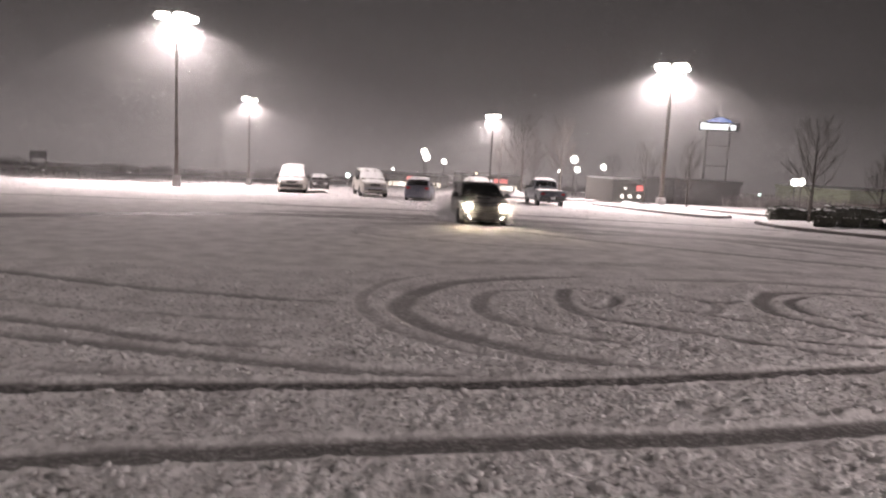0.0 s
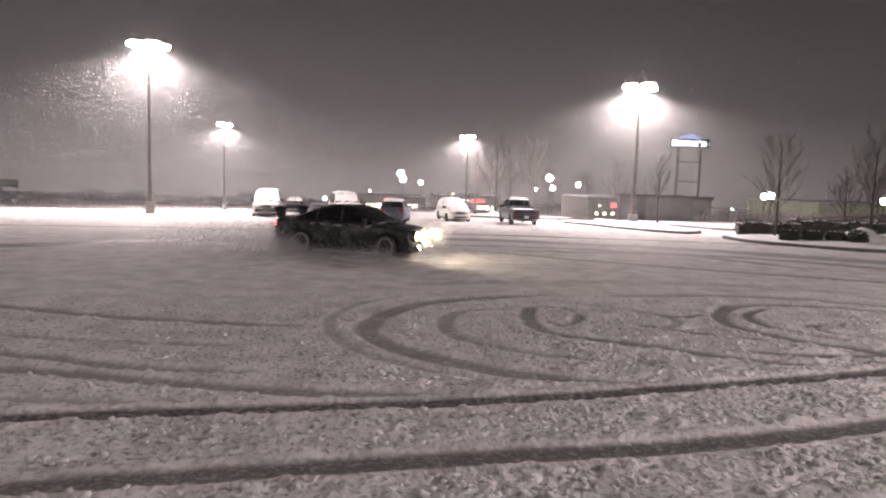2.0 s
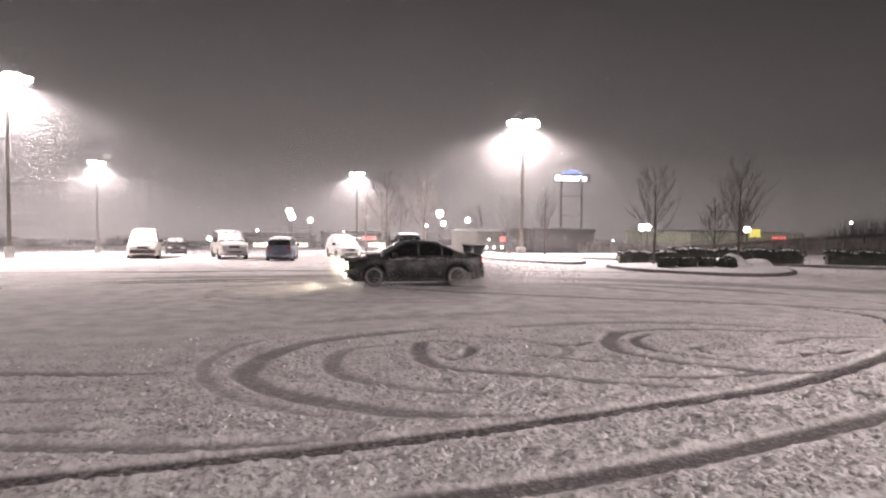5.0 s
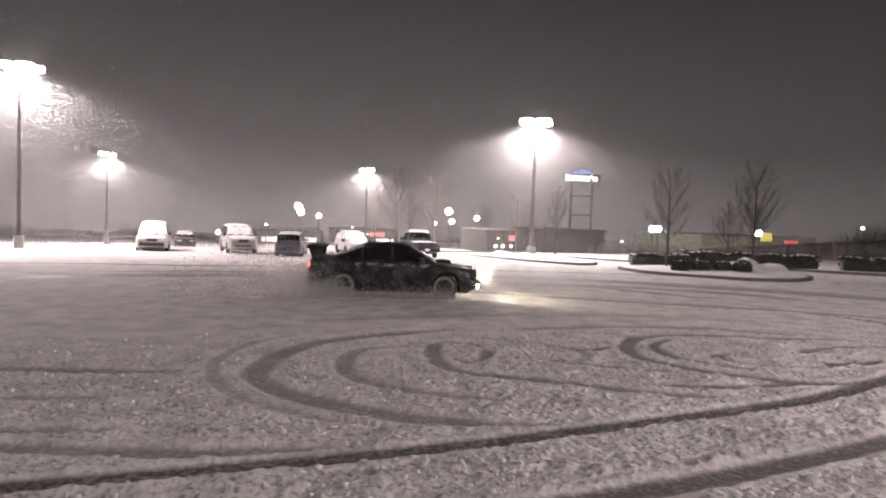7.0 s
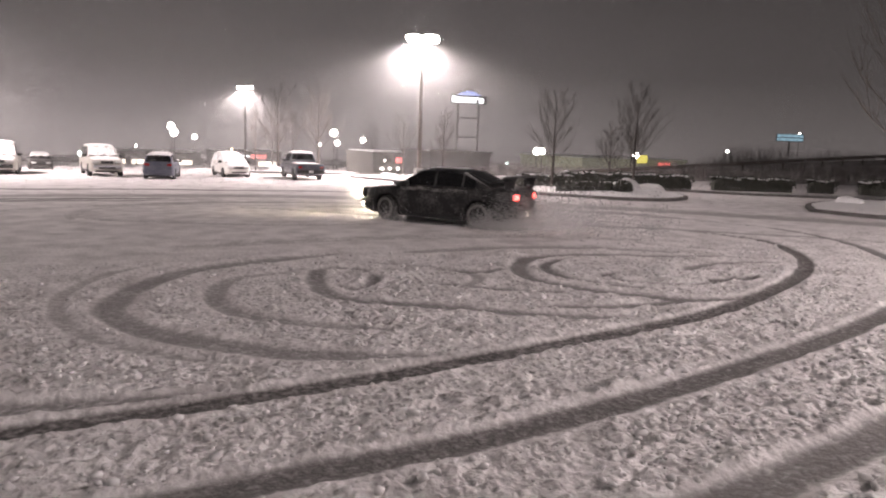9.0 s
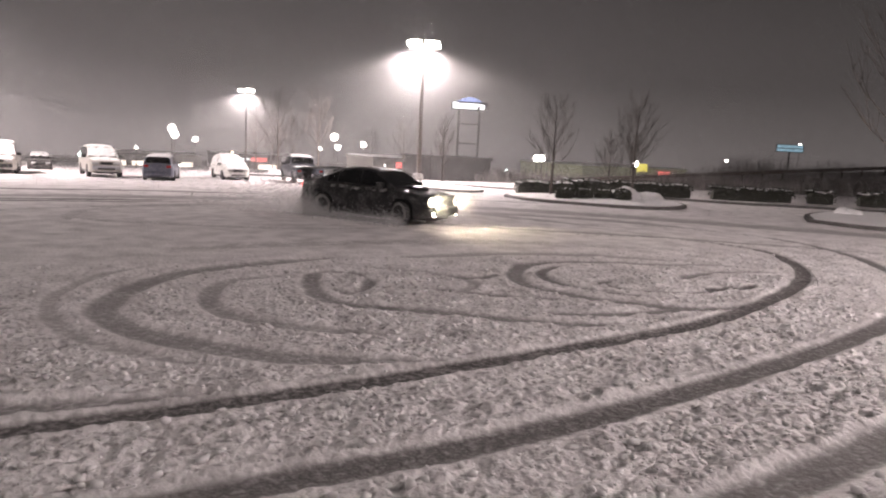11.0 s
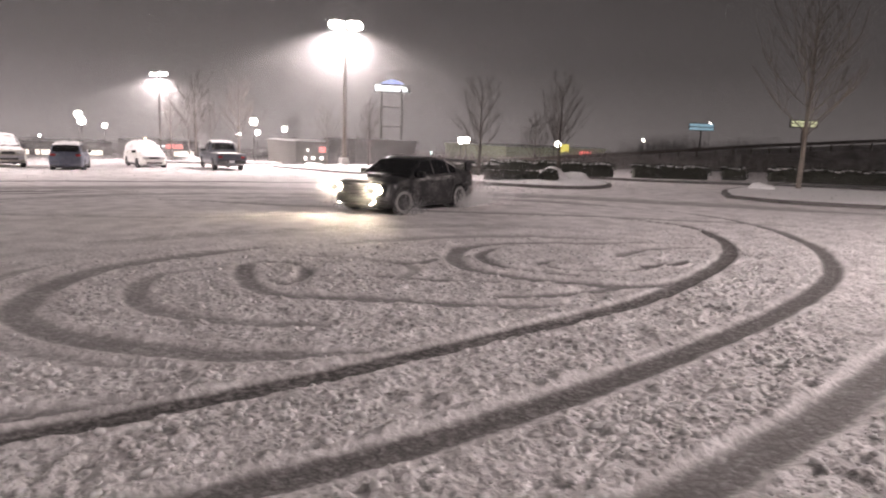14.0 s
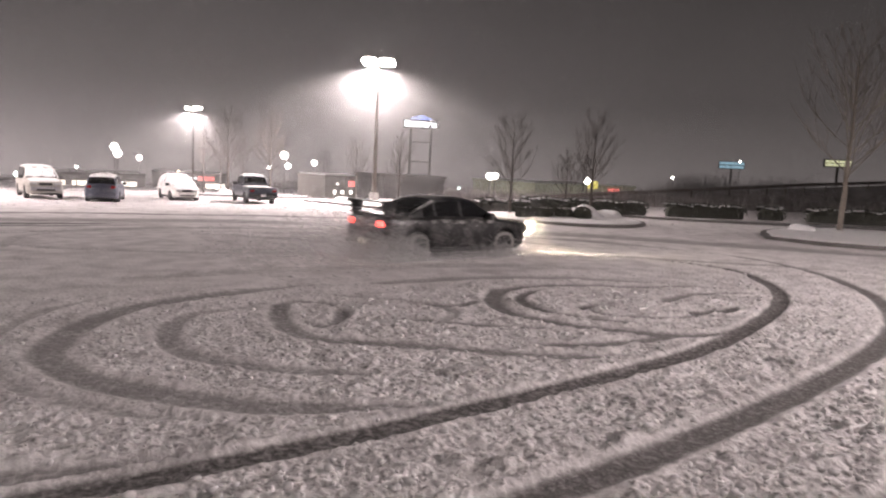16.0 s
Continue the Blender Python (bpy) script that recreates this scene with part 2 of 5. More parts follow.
# wheel tracks: plan points, half width, depth, how bare the bottom is
TRACKS = [
    ([(-9, 6.1), (-4.4, 6.35), (-1.3, 6.52), (2.3, 6.82), (6.0, 7.5), (8.5, 8.35), (11.0, 9.6), (12.7, 11.1), (13.7, 13.0), (12.8, 14.9), (10.5, 16.0)], 0.15, 0.065, 1.0),
    ([(-8, 4.5), (-3.7, 4.84), (-0.6, 5.08), (2.2, 5.28), (5.4, 5.85), (9.0, 6.8), (11.6, 7.95), (14.2, 9.95), (16.0, 12.6), (16.2, 15.5), (14.0, 18.0)], 0.17, 0.05, 0.7),
    ([(-7, 3.3), (1.0, 3.75), (3.6, 3.98), (5.4, 4.3), (7.8, 4.9), (10.6, 5.9), (14, 7.6)], 0.20, 0.06, 0.6),
    ([(3.4, 13.3), (1.5, 12.7), (0.35, 12.1), (-0.35, 11.2), (-0.70, 10.2), (-0.62, 9.45), (-0.30, 8.8), (0.15, 8.25), (1.1, 7.5), (2.4, 7.0)], 0.21, 0.045, 0.5),
    ([(0.2, 13.0), (-0.7, 12.2), (-1.25, 10.9), (-1.2, 9.6), (-0.85, 8.7), (-0.2, 7.9), (0.5, 7.4)], 0.12, 0.035, 0.35),
    ([(2.0, 11.8), (1.0, 11.45), (0.6, 10.75), (0.52, 9.9), (0.8, 9.2), (1.5, 8.5), (2.4, 8.0)], 0.15, 0.045, 0.45),
    ([(3.05, 11.15), (2.97, 11.75), (2.5, 11.85), (2.12, 11.2), (1.97, 10.3), (2.18, 9.7), (2.85, 9.2), (3.8, 8.45), (4.6, 7.95), (5.6, 7.7)], 0.16, 0.05, 0.55),
    ([(3.05, 11.2), (2.8, 10.64), (2.42, 10.35), (2.27, 10.8)], 0.13, 0.07, 0.55),
    ([(9.6, 11.2), (8.2, 11.95), (6.6, 11.95), (5.78, 11.3), (5.38, 10.4), (5.6, 9.45), (6.2, 8.75), (7.05, 8.2), (8.2, 8.25)], 0.17, 0.055, 0.62),
    ([(8.2, 10.85), (7.1, 11.5), (6.35, 11.3), (5.98, 10.4), (6.3, 9.55), (7.0, 8.95), (7.9, 8.75)], 0.12, 0.055, 0.66),
    ([(7.6, 10.3), (6.9, 10.3), (6.75, 9.8), (7.3, 9.3), (8.2, 9.2), (9.3, 9.6)], 0.12, 0.07, 0.7),
    ([(3.5, 10.4), (4.15, 9.9), (4.8, 9.4), (5.5, 9.1)], 0.10, 0.06, 0.7),
    ([(3.2, 12.4), (4.2, 11.6), (4.6, 10.8), (4.3, 10.2), (3.7, 9.9)], 0.12, 0.05, 0.45),
    ([(4.1, 11.3), (5.0, 10.9), (5.7, 11.1)], 0.10, 0.05, 0.6),
    ([(8.0, 9.6), (8.9, 9.25), (9.7, 9.5)], 0.12, 0.06, 0.8),
    ([(4.3, 8.6), (5.6, 8.25), (7.2, 8.3)], 0.12, 0.05, 0.6),
    ([(8.6, 11.6), (10.2, 11.3), (11.2, 10.7)], 0.16, 0.05, 0.55),
    ([(8.4, 10.1), (9.6, 10.5), (10.6, 10.4), (11.4, 10.0)], 0.13, 0.05, 0.6),
    ([(4.2, 13.1), (6.4, 13.2), (8.6, 12.6), (10.3, 11.6)], 0.22, 0.03, 0.4),
    ([(-11, 13.3), (-6.8, 11.95), (-4.8, 11.1), (-2.7, 10.45), (-1.2, 10.3)], 0.16, 0.04, 0.55),
    ([(-9, 10.3), (-5.74, 8.98), (-4.59, 8.55), (-3.3, 8.0), (-1.6, 7.75)], 0.16, 0.06, 0.5),
    ([(-9, 9.1), (-5.37, 8.18), (-4.43, 7.92), (-3.18, 7.49), (-1.55, 7.04), (0.4, 6.85)], 0.16, 0.06, 0.5),
    ([(-8, 7.3), (-4.8, 6.95), (-3.71, 6.8), (-2.5, 6.7)], 0.10, 0.04, 0.35),
    ([(-10, 11.6), (-6.5, 10.2), (-4.6, 9.5), (-2.6, 9.1), (-1.4, 9.0)], 0.12, 0.045, 0.4),
    ([(-1.3, 19.0), (-1.25, 20.2), (-0.73, 21.7), (1.1, 22.6), (3.4, 22.6)], 0.2, 0.02, 0.24),
    ([(-3.4, 20.5), (-1.9, 21.8), (0.0, 22.4), (2.5, 22.9)], 0.2, 0.02, 0.24),
    ([(-1.6, 20.3), (-0.5, 18.9), (0.7, 18.3), (2.4, 17.6), (4.4, 17.3), (6.5, 17.5)], 0.2, 0.02, 0.24),
    ([(-22, 17.6), (-10.8, 21.1), (-7.6, 23.5), (-2.9, 25.0), (3, 25.2)], 0.30, 0.03, 0.9),
    ([(-22, 16.9), (-10.8, 20.4), (-7.6, 22.7), (-2.9, 24.2), (3, 24.4)], 0.24, 0.03, 0.85),
    ([(-30, 29.5), (-14.8, 30.3), (-8.4, 30.8), (-3.7, 30.4), (6, 29.5), (20, 25)], 0.35, 0.02, 0.7),
    ([(-6, 26.5), (3.3, 26.6), (9.4, 24.4), (16.4, 19.6), (24, 12)], 0.9, 0.03, 0.42),
    ([(3, 21.6), (8, 17.9), (12.3, 15.4), (18, 11)], 0.22, 0.03, 0.45),
    ([(0.5, 14.6), (4, 15.0), (8, 14.6), (11, 13.2)], 0.35, 0.025, 0.25),
    ([(4.5, 21.5), (9, 21.5), (13, 19.8), (16, 16.5)], 0.4, 0.03, 0.4),
    ([(-1, 22.3), (2, 23.3), (6, 23.0), (10, 21), (13, 17)], 0.3, 0.03, 0.4),
]


def axis(parts):
    out = []
    for a, b, s in parts:
        out += list(np.arange(a, b, s))
    return np.array(out + [parts[-1][1]])


SURFACE = {}


def build_ground():
    xs = axis([(-900, -100, 100), (-100, -30, 5), (-30, -9, 0.5), (-9, -4.5, 0.09), (-4.5, 10, 0.045), (10, 17, 0.09), (17, 40, 0.4), (40, 120, 5), (120, 900, 90)])
    ys = axis([(-300, -20, 40), (-20, 2, 1.0), (2, 3, 0.1), (3, 9.5, 0.045), (9.5, 15, 0.07), (15, 20, 0.12), (20, 32, 0.2), (32, 75, 1.0), (75, 200, 10), (200, 1500, 130)])
    X, Y = np.meshgrid(xs, ys)
    r = np.maximum(0, np.minimum(Y, 72) - 20)
    s = np.maximum(0, np.minimum(Y, 1500) - 48)
    Z = -0.022 * np.where(r < 4, r * r / 8, r - 2) - 0.036 * np.where(s < 8, s * s / 16, s - 4)
    worn = np.zeros_like(X)
    dig = np.zeros_like(X)
    ridge = np.zeros_like(X)
    calm = np.zeros_like(X)
    for pts, half, depth, bare in TRACKS:
        c = spline(pts, 0.12)
        far = half * 4 + 0.4
        ix = np.where((xs > c[:, 0].min() - far) & (xs < c[:, 0].max() + far))[0]
        iy = np.where((ys > c[:, 1].min() - far) & (ys < c[:, 1].max() + far))[0]
        sx, sy = xs[ix[0]:ix[-1] + 1], ys[iy[0]:iy[-1] + 1]
        D = np.full((len(sy), len(sx)), 9.0)
        for k in range(0, len(c)):
            ax, bx = np.searchsorted(sx, (c[k, 0] - far, c[k, 0] + far))
            ay, by = np.searchsorted(sy, (c[k, 1] - far, c[k, 1] + far))
            d = np.hypot(sx[ax:bx][None, :] - c[k, 0], sy[ay:by][:, None] - c[k, 1])
            # tracks run out in a taper at both ends
            u = (k + 0.5) / len(c)
            D[ay:by, ax:bx] = np.minimum(D[ay:by, ax:bx], d / (0.15 + 0.85 * min(1.0, 7 * min(u, 1 - u))))
        sl = (slice(iy[0], iy[-1] + 1), slice(ix[0], ix[-1] + 1))
        # uneven edges
        wob = 1 + 0.08 * np.sin(X[sl] * 5.1 + Y[sl] * 3.3) * np.sin(X[sl] * 2.3 - Y[sl] * 4.7)
        q = D / (half * wob)
        rut = 1 / (1 + np.exp((q - 1) * 9))
        dig[sl] = np.maximum(dig[sl], 0.8 * depth * rut)
        worn[sl] = np.maximum(worn[sl], bare / (1 + np.exp((q - 0.95) * 10)))
        calm[sl] = np.maximum(calm[sl], 1 / (1 + np.exp((q - 1.35) * 6)))
        ridge[sl] = np.maximum(ridge[sl], (0.22 + 0.22 * np.sin(X[sl] * 3.1 - Y[sl] * 2.2) * np.sin(Y[sl] * 4.3 + X[sl])) * depth * np.exp(-((q - 1.5) / 0.35) ** 2))
    # churned snow in clods near the tracks, smooth untouched snow beyond
    churn = 1 / (1 + np.exp((Y - 12.6 - 0.06 * X) * 1.3)) * 0.9 + 0.1
    clod = np.zeros_like(X)
    near = np.where((ys > 2.0) & (ys < 17))[0]
    nx = np.where((xs > -12) & (xs < 20))[0]
    for j in near:
        row = []
        for i in nx:
            p = Vector((X[j, i], Y[j, i], 0))
            row.append(0.95 * noise.noise(p * 4.1) + 0.62 * noise.noise(p * 9.0 + Vector((5, 3, 1))) + 0.4 * noise.noise(p * 1.6))
        clod[j, nx] = row
    clod = 1.5 * np.abs(clod) ** 0.9 - 0.45
    Z = Z - dig + ridge * (1 - np.clip(dig / 0.02, 0, 1)) + 0.052 * clod * churn * (1 - 0.85 * calm) + np.where(Y < 60, 0.012 * np.sin(X * 0.9 + 1.3 * np.sin(Y * 0.7)) * np.sin(Y * 1.1), 0)
    worn = np.clip(worn, 0, 1)
    loose = np.clip(churn - 0.1, 0, 1) * (1 - calm)
    for lx, ly, lr, lh in ((2.8, 5.88, 0.12, 0.07), (8.05, 10.05, 0.22, 0.12), (7.4, 7.1, 0.12, 0.06), (7.0, 6.8, 0.10, 0.05), (6.1, 12.2, 0.28, 0.12), (5.2, 10.9, 0.2, 0.07), (2.3, 11.5, 0.25, 0.08), (-3.75, 7.1, 0.14, 0.08), (8.6, 10.6, 0.35, 0.09), (3.3, 10.8, 0.25, 0.08), (7.0, 11.3, 0.3, 0.08)):
        Z += lh * np.exp(-((X - lx) ** 2 + (Y - ly) ** 2) / lr ** 2)
    SURFACE.update(xs=xs, ys=ys, Z=Z, bare=np.maximum(calm, worn))
    h, w = X.shape
    me = bpy.data.meshes.new("ground")
    me.vertices.add(h * w)
    me.vertices.foreach_set("co", np.stack([X, Y, Z], -1).astype(np.float32).ravel())
    idx = np.arange(h * w).reshape(h, w)
    f = np.stack([idx[:-1, :-1], idx[:-1, 1:], idx[1:, 1:], idx[1:, :-1]], -1).reshape(-1, 4)
    me.loops.add(f.size)
    me.loops.foreach_set("vertex_index", f.ravel().astype(np.int32))
    me.polygons.add(len(f))
    me.polygons.foreach_set("loop_start", np.arange(0, f.size, 4, dtype=np.int32))
    me.polygons.foreach_set("use_smooth", np.ones(len(f), dtype=bool))
    me.update(calc_edges=True)
    at = me.attributes.new("worn", "FLOAT", "POINT")
    at.data.foreach_set("value", worn.astype(np.float32).ravel())
    at = me.attributes.new("loose", "FLOAT", "POINT")
    at.data.foreach_set("value", loose.astype(np.float32).ravel())
    me.materials.append(SNOW_GROUND)
    return tagged(new("ground", me), "snow-covered asphalt parking lot with circular tyre tracks", "ground", kind="structure")


build_ground()


def snow_clods():
    """Loose lumps of snow thrown up over the churned ground between the tracks."""
    rng = np.random.default_rng(23)
    bm = bmesh.new()
    bmesh.ops.create_icosphere(bm, subdivisions=1, radius=1.0)
    ball = np.array([v.co[:] for v in bm.verts])
    tri = np.array([[v.index for v in f.verts] for f in bm.faces])
    bm.free()
    xs, ys, Z, bare = SURFACE["xs"], SURFACE["ys"], SURFACE["Z"], SURFACE["bare"]
    n = 17000
    y = 2.6 + 10.5 * rng.random(n) ** 1.35
    x = -1.0 + (rng.random(n) - 0.42) * (4.5 + 1.75 * y)
    i, j = np.clip(np.searchsorted(xs, x), 0, len(xs) - 1), np.clip(np.searchsorted(ys, y), 0, len(ys) - 1)
    # lumps gather in drifts
    drift = np.sin(x * 1.9 + 1.3 * np.sin(y * 1.1)) * np.sin(y * 2.3 + np.sin(x * 0.8))
    keep = (rng.random(n) > bare[j, i] * 1.3) & (rng.random(n) < 0.65 + 0.5 * drift)
    x, y, z = x[keep], y[keep], Z[j, i][keep]
    n = len(x)
    size = 0.011 + 0.036 * rng.random(n) ** 3
    rough = 1 + 0.27 * rng.normal(size=(n, len(ball)))
    squash = np.stack([np.ones(n), 0.6 + 0.5 * rng.random(n), 0.45 + 0.4 * rng.random(n)], 1)
    a = rng.uniform(0, 2 * np.pi, n)
    p = ball[None] * rough[..., None] * squash[:, None, :] * size[:, None, None]
    q = np.stack([p[..., 0] * np.cos(a)[:, None] - p[..., 1] * np.sin(a)[:, None], p[..., 0] * np.sin(a)[:, None] + p[..., 1] * np.cos(a)[:, None], p[..., 2]], -1)
    q += np.stack([x, y, z + size * 0.15], 1)[:, None, :]
    f = (np.arange(n)[:, None, None] * len(ball) + tri[None]).reshape(-1, 3)
    me = bpy.data.meshes.new("snow_clods")
    me.vertices.add(n * len(ball))
    me.vertices.foreach_set("co", q.astype(np.float32).ravel())
    me.loops.add(f.size)
    me.loops.foreach_set("vertex_index", f.astype(np.int32).ravel())
    me.polygons.add(len(f))
    me.polygons.foreach_set("loop_start", np.arange(0, f.size, 3, dtype=np.int32))
    me.polygons.foreach_set("use_smooth", np.ones(len(f), dtype=bool))
    me.update(calc_edges=True)
    me.materials.append(CLOD_SNOW)
    return tagged(new("snow_clods", me), "loose lumps of churned snow beside the tyre tracks", "snow", kind="stuff")


snow_clods()


# ---- lamp posts ----
def lamp_post(x, y, height, heads, power, size=1.0, turn=0.0, mat=LAMP_WHITE, label="tall bronze parking-lot lamp post with bright floodlight heads", lean=0.0, base=True, spot=165):
    """A square post on a concrete foot with floodlight heads; a lamp hangs under them."""
    z = ground_z(y)
    p = thing("lamp_post", pose(x, y, z, 0, lean, turn), label, "lamp post", "parking lot lamps")
    if base:
        bm = lathe(bmesh.new(), [(0.34, -0.1), (0.34, 0.62), (0.30, 0.70), (0.2, 0.72)], 4)
        part("foot", bm, CONCRETE, p, "concrete foot", m=pose(0, 0, 0, 0, 0, 45))
    bm = lathe(bmesh.new(), [(0.16, 0.0), (0.155, 0.9), (0.085, height)], 4)
    part("pole", bm, POLE_PAINT, p, m=pose(0, 0, 0, 0, 0, 45))
    # added disc that closes the gap between heads against light leaking upwards
    part("light_cap", lathe(bmesh.new(), [(0.75 * size, 0.02), (0.8 * size, 0.05), (0.3, 0.14)], 16), POLE_PAINT, p, m=pose(0, 0, height))
    for a in heads:
        r = pose(0, 0, height, 0, 0, a)
        part("arm", boxed(0.05, 0.6 * size, -0.04, 0.04, -0.06, 0.06), POLE_PAINT, p, m=r)
        head = part("floodlight_head", boxed(0.40 * size, 1.15 * size, -0.36 * size, 0.36 * size, 0.14, 0.18 * size, 0.02), POLE_PAINT, p, m=r)
        part("lens", boxed(0.42 * size, 1.17 * size, -0.40 * size, 0.40 * size, -0.14, 0.20, 0.12, 4), mat, head, smooth=True)
    if power:
        # floodlights throw their light down and outwards, cut off below the level
        d = bpy.data.lights.new("lot_light", "SPOT")
        d.energy, d.color, d.shadow_soft_size = power, (1.0, 0.85, 0.845), 0.35
        d.spot_size, d.spot_blend = radians(spot), 0.3
        l = new("lot_light", d)
        l.matrix_basis = pose(x, y + 0.25, z + height - 0.35)
    return p


def far_lamp(x, y, z_head, radius, mat, pole=True):
    """A small street lamp far off: slim pole and a glowing lantern."""
    radius = radius * 0.72
    z = ground_z(y)
    p = thing("street_lamp", pose(x, y, z), "slim distant street lamp with a glowing lantern", "lamp post", "distant street lamps")
    h = z_head - z
    if pole:
        part("pole", lathe(bmesh.new(), [(0.09, 0), (0.06, h)], 6), POLE_PAINT, p)
    part("hood", lathe(bmesh.new(), [(radius * 0.35, h + radius * 0.92), (radius * 0.30, h + radius * 1.05), (radius * 0.1, h + radius * 1.15)], 10), POLE_PAINT, p)
    part("lantern", lathe(bmesh.new(), [(radius * 0.3, h - radius * 0.95), (radius * 0.75, h - radius * 0.66), (radius, h), (radius * 0.75, h + radius * 0.66), (radius * 0.35, h + radius * 0.92)], 14), mat, p, smooth=True)
    return p


lamp_post(-12.05, 45.0, 10.0, (20, 110, 200, 290), 27000, 1.02, 10)
lamp_post(18.0, 42.5, 8.7, (15, 105, 195, 285), 25000, 0.95, 0)
lamp_post(-12.6, 80.0, 9.2, (70, 250), 17000, 0.95)
lamp_post(15.3, 85.0, 9.4, (110, 290), 17000, 1.0)
# the next row of the lot's lamps stands to either side of the camera
lamp_post(-15.0, 3.0, 9.6, (20, 110, 200, 290), 1200, 1.25, 10, spot=176)
lamp_post(17.0, -3.5, 9.6, (15, 105, 195, 285), 12300, 1.15, 0, spot=176)
for x, y, z, r, mat in ((10.7, 120, 2.6, 0.85, FAR_WHITE), (10.9, 118, 1.7, 0.85, FAR_WHITE), (16.7, 140, 0.93, 0.7, FAR_WHITE), (33.8, 110, 2.54, 0.85, FAR_WHITE), (36.0, 115, 0.87, 0.65, FAR_WHITE),
                        (38.7, 110, 1.58, 0.65, FAR_WHITE), (31.5, 110, 0.6, 0.4, FAR_WHITE), (48.7, 75, 1.15, 0.6, FAR_WHITE), (49.7, 75.3, 1.2, 0.6, FAR_WHITE), (51.3, 60, 1.25, 0.5, FAR_WHITE),
                        (-1.9, 110, -1.64, 0.5, FAR_COOL), (6.1, 130, -0.85, 0.3, FAR_WHITE), (2.2, 130, -1.66, 0.25, FAR_WHITE), (21.6, 130, -0.92, 0.3, FAR_WARM), (72.1, 120, -2.09, 0.4, FAR_COOL),
                        (131.4, 120, 1.96, 0.5, FAR_WHITE), (119.2, 100, 0.26, 0.35, FAR_WARM), (195.1, 150, 7.95, 0.6, FAR_WHITE), (62, 120, -1.2, 0.25, FAR_WHITE), (66, 118, -1.1, 0.22, FAR_COOL), (90, 110, -1.3, 0.25, FAR_WHITE)):
    far_lamp(x, y, z, r, mat)


# ---- vehicles ----
def curve(pts):
    xs, vs = [p[0] for p in pts], [p[1] for p in pts]
    return lambda x: float(np.interp(x, xs, vs))


def loft(bm, sections, closed=True):
    rings = [[bm.verts.new(p) for p in s] for s in sections]
    for r, q in zip(rings, rings[1:]):
        for k in range(len(r) if closed else len(r) - 1):
            j = (k + 1) % len(r)
            bm.faces.new((r[k], r[j], q[j], q[k]))
    if closed:
        bm.faces.new(rings[0][::-1])
        bm.faces.new(rings[-1])
    return bm


def sheet(bm, rows, thick=None):
    """A grid of points as a skin."""
    vs = [[bm.verts.new(p) for p in r] for r in rows]
    for r, q in zip(vs, vs[1:]):
        for k in range(len(r) - 1):
            bm.faces.new((r[k], r[k + 1], q[k + 1], q[k]))
    return bm


def wheel_meshes(radius, width):
    t = lathe(bmesh.new(), [(radius * 0.64, -width / 2), (radius * 0.93, -width / 2), (radius, -width * 0.33), (radius, width * 0.33), (radius * 0.93, width / 2), (radius * 0.64, width / 2)], 28, "Y")
    r = lathe(bmesh.new(), [(radius * 0.66, -width * 0.40), (radius * 0.66, width * 0.47), (radius * 0.60, width * 0.47), (radius * 0.56, width * 0.22), (radius * 0.1, width * 0.22)], 28, "Y")
    s = bmesh.new()
    for k in range(6):
        a = bmesh.new()
        box(a, radius * 0.06, radius * 0.60, -width * 0.04, width * 0.08, -0.032, 0.032, 0.008, 1)
        bmesh.ops.transform(a, matrix=pose(0, width * 0.32, 0, 0, 60 * k, 0), verts=a.verts)
        me = bpy.data.meshes.new("spoke")
        a.to_mesh(me)
        a.free()
        s.from_mesh(me)
        bpy.data.meshes.remove(me)
    lathe(s, [(0.07, width * 0.22), (0.07, width * 0.44), (0.03, width * 0.47)], 12, "Y")
    return t, r, s


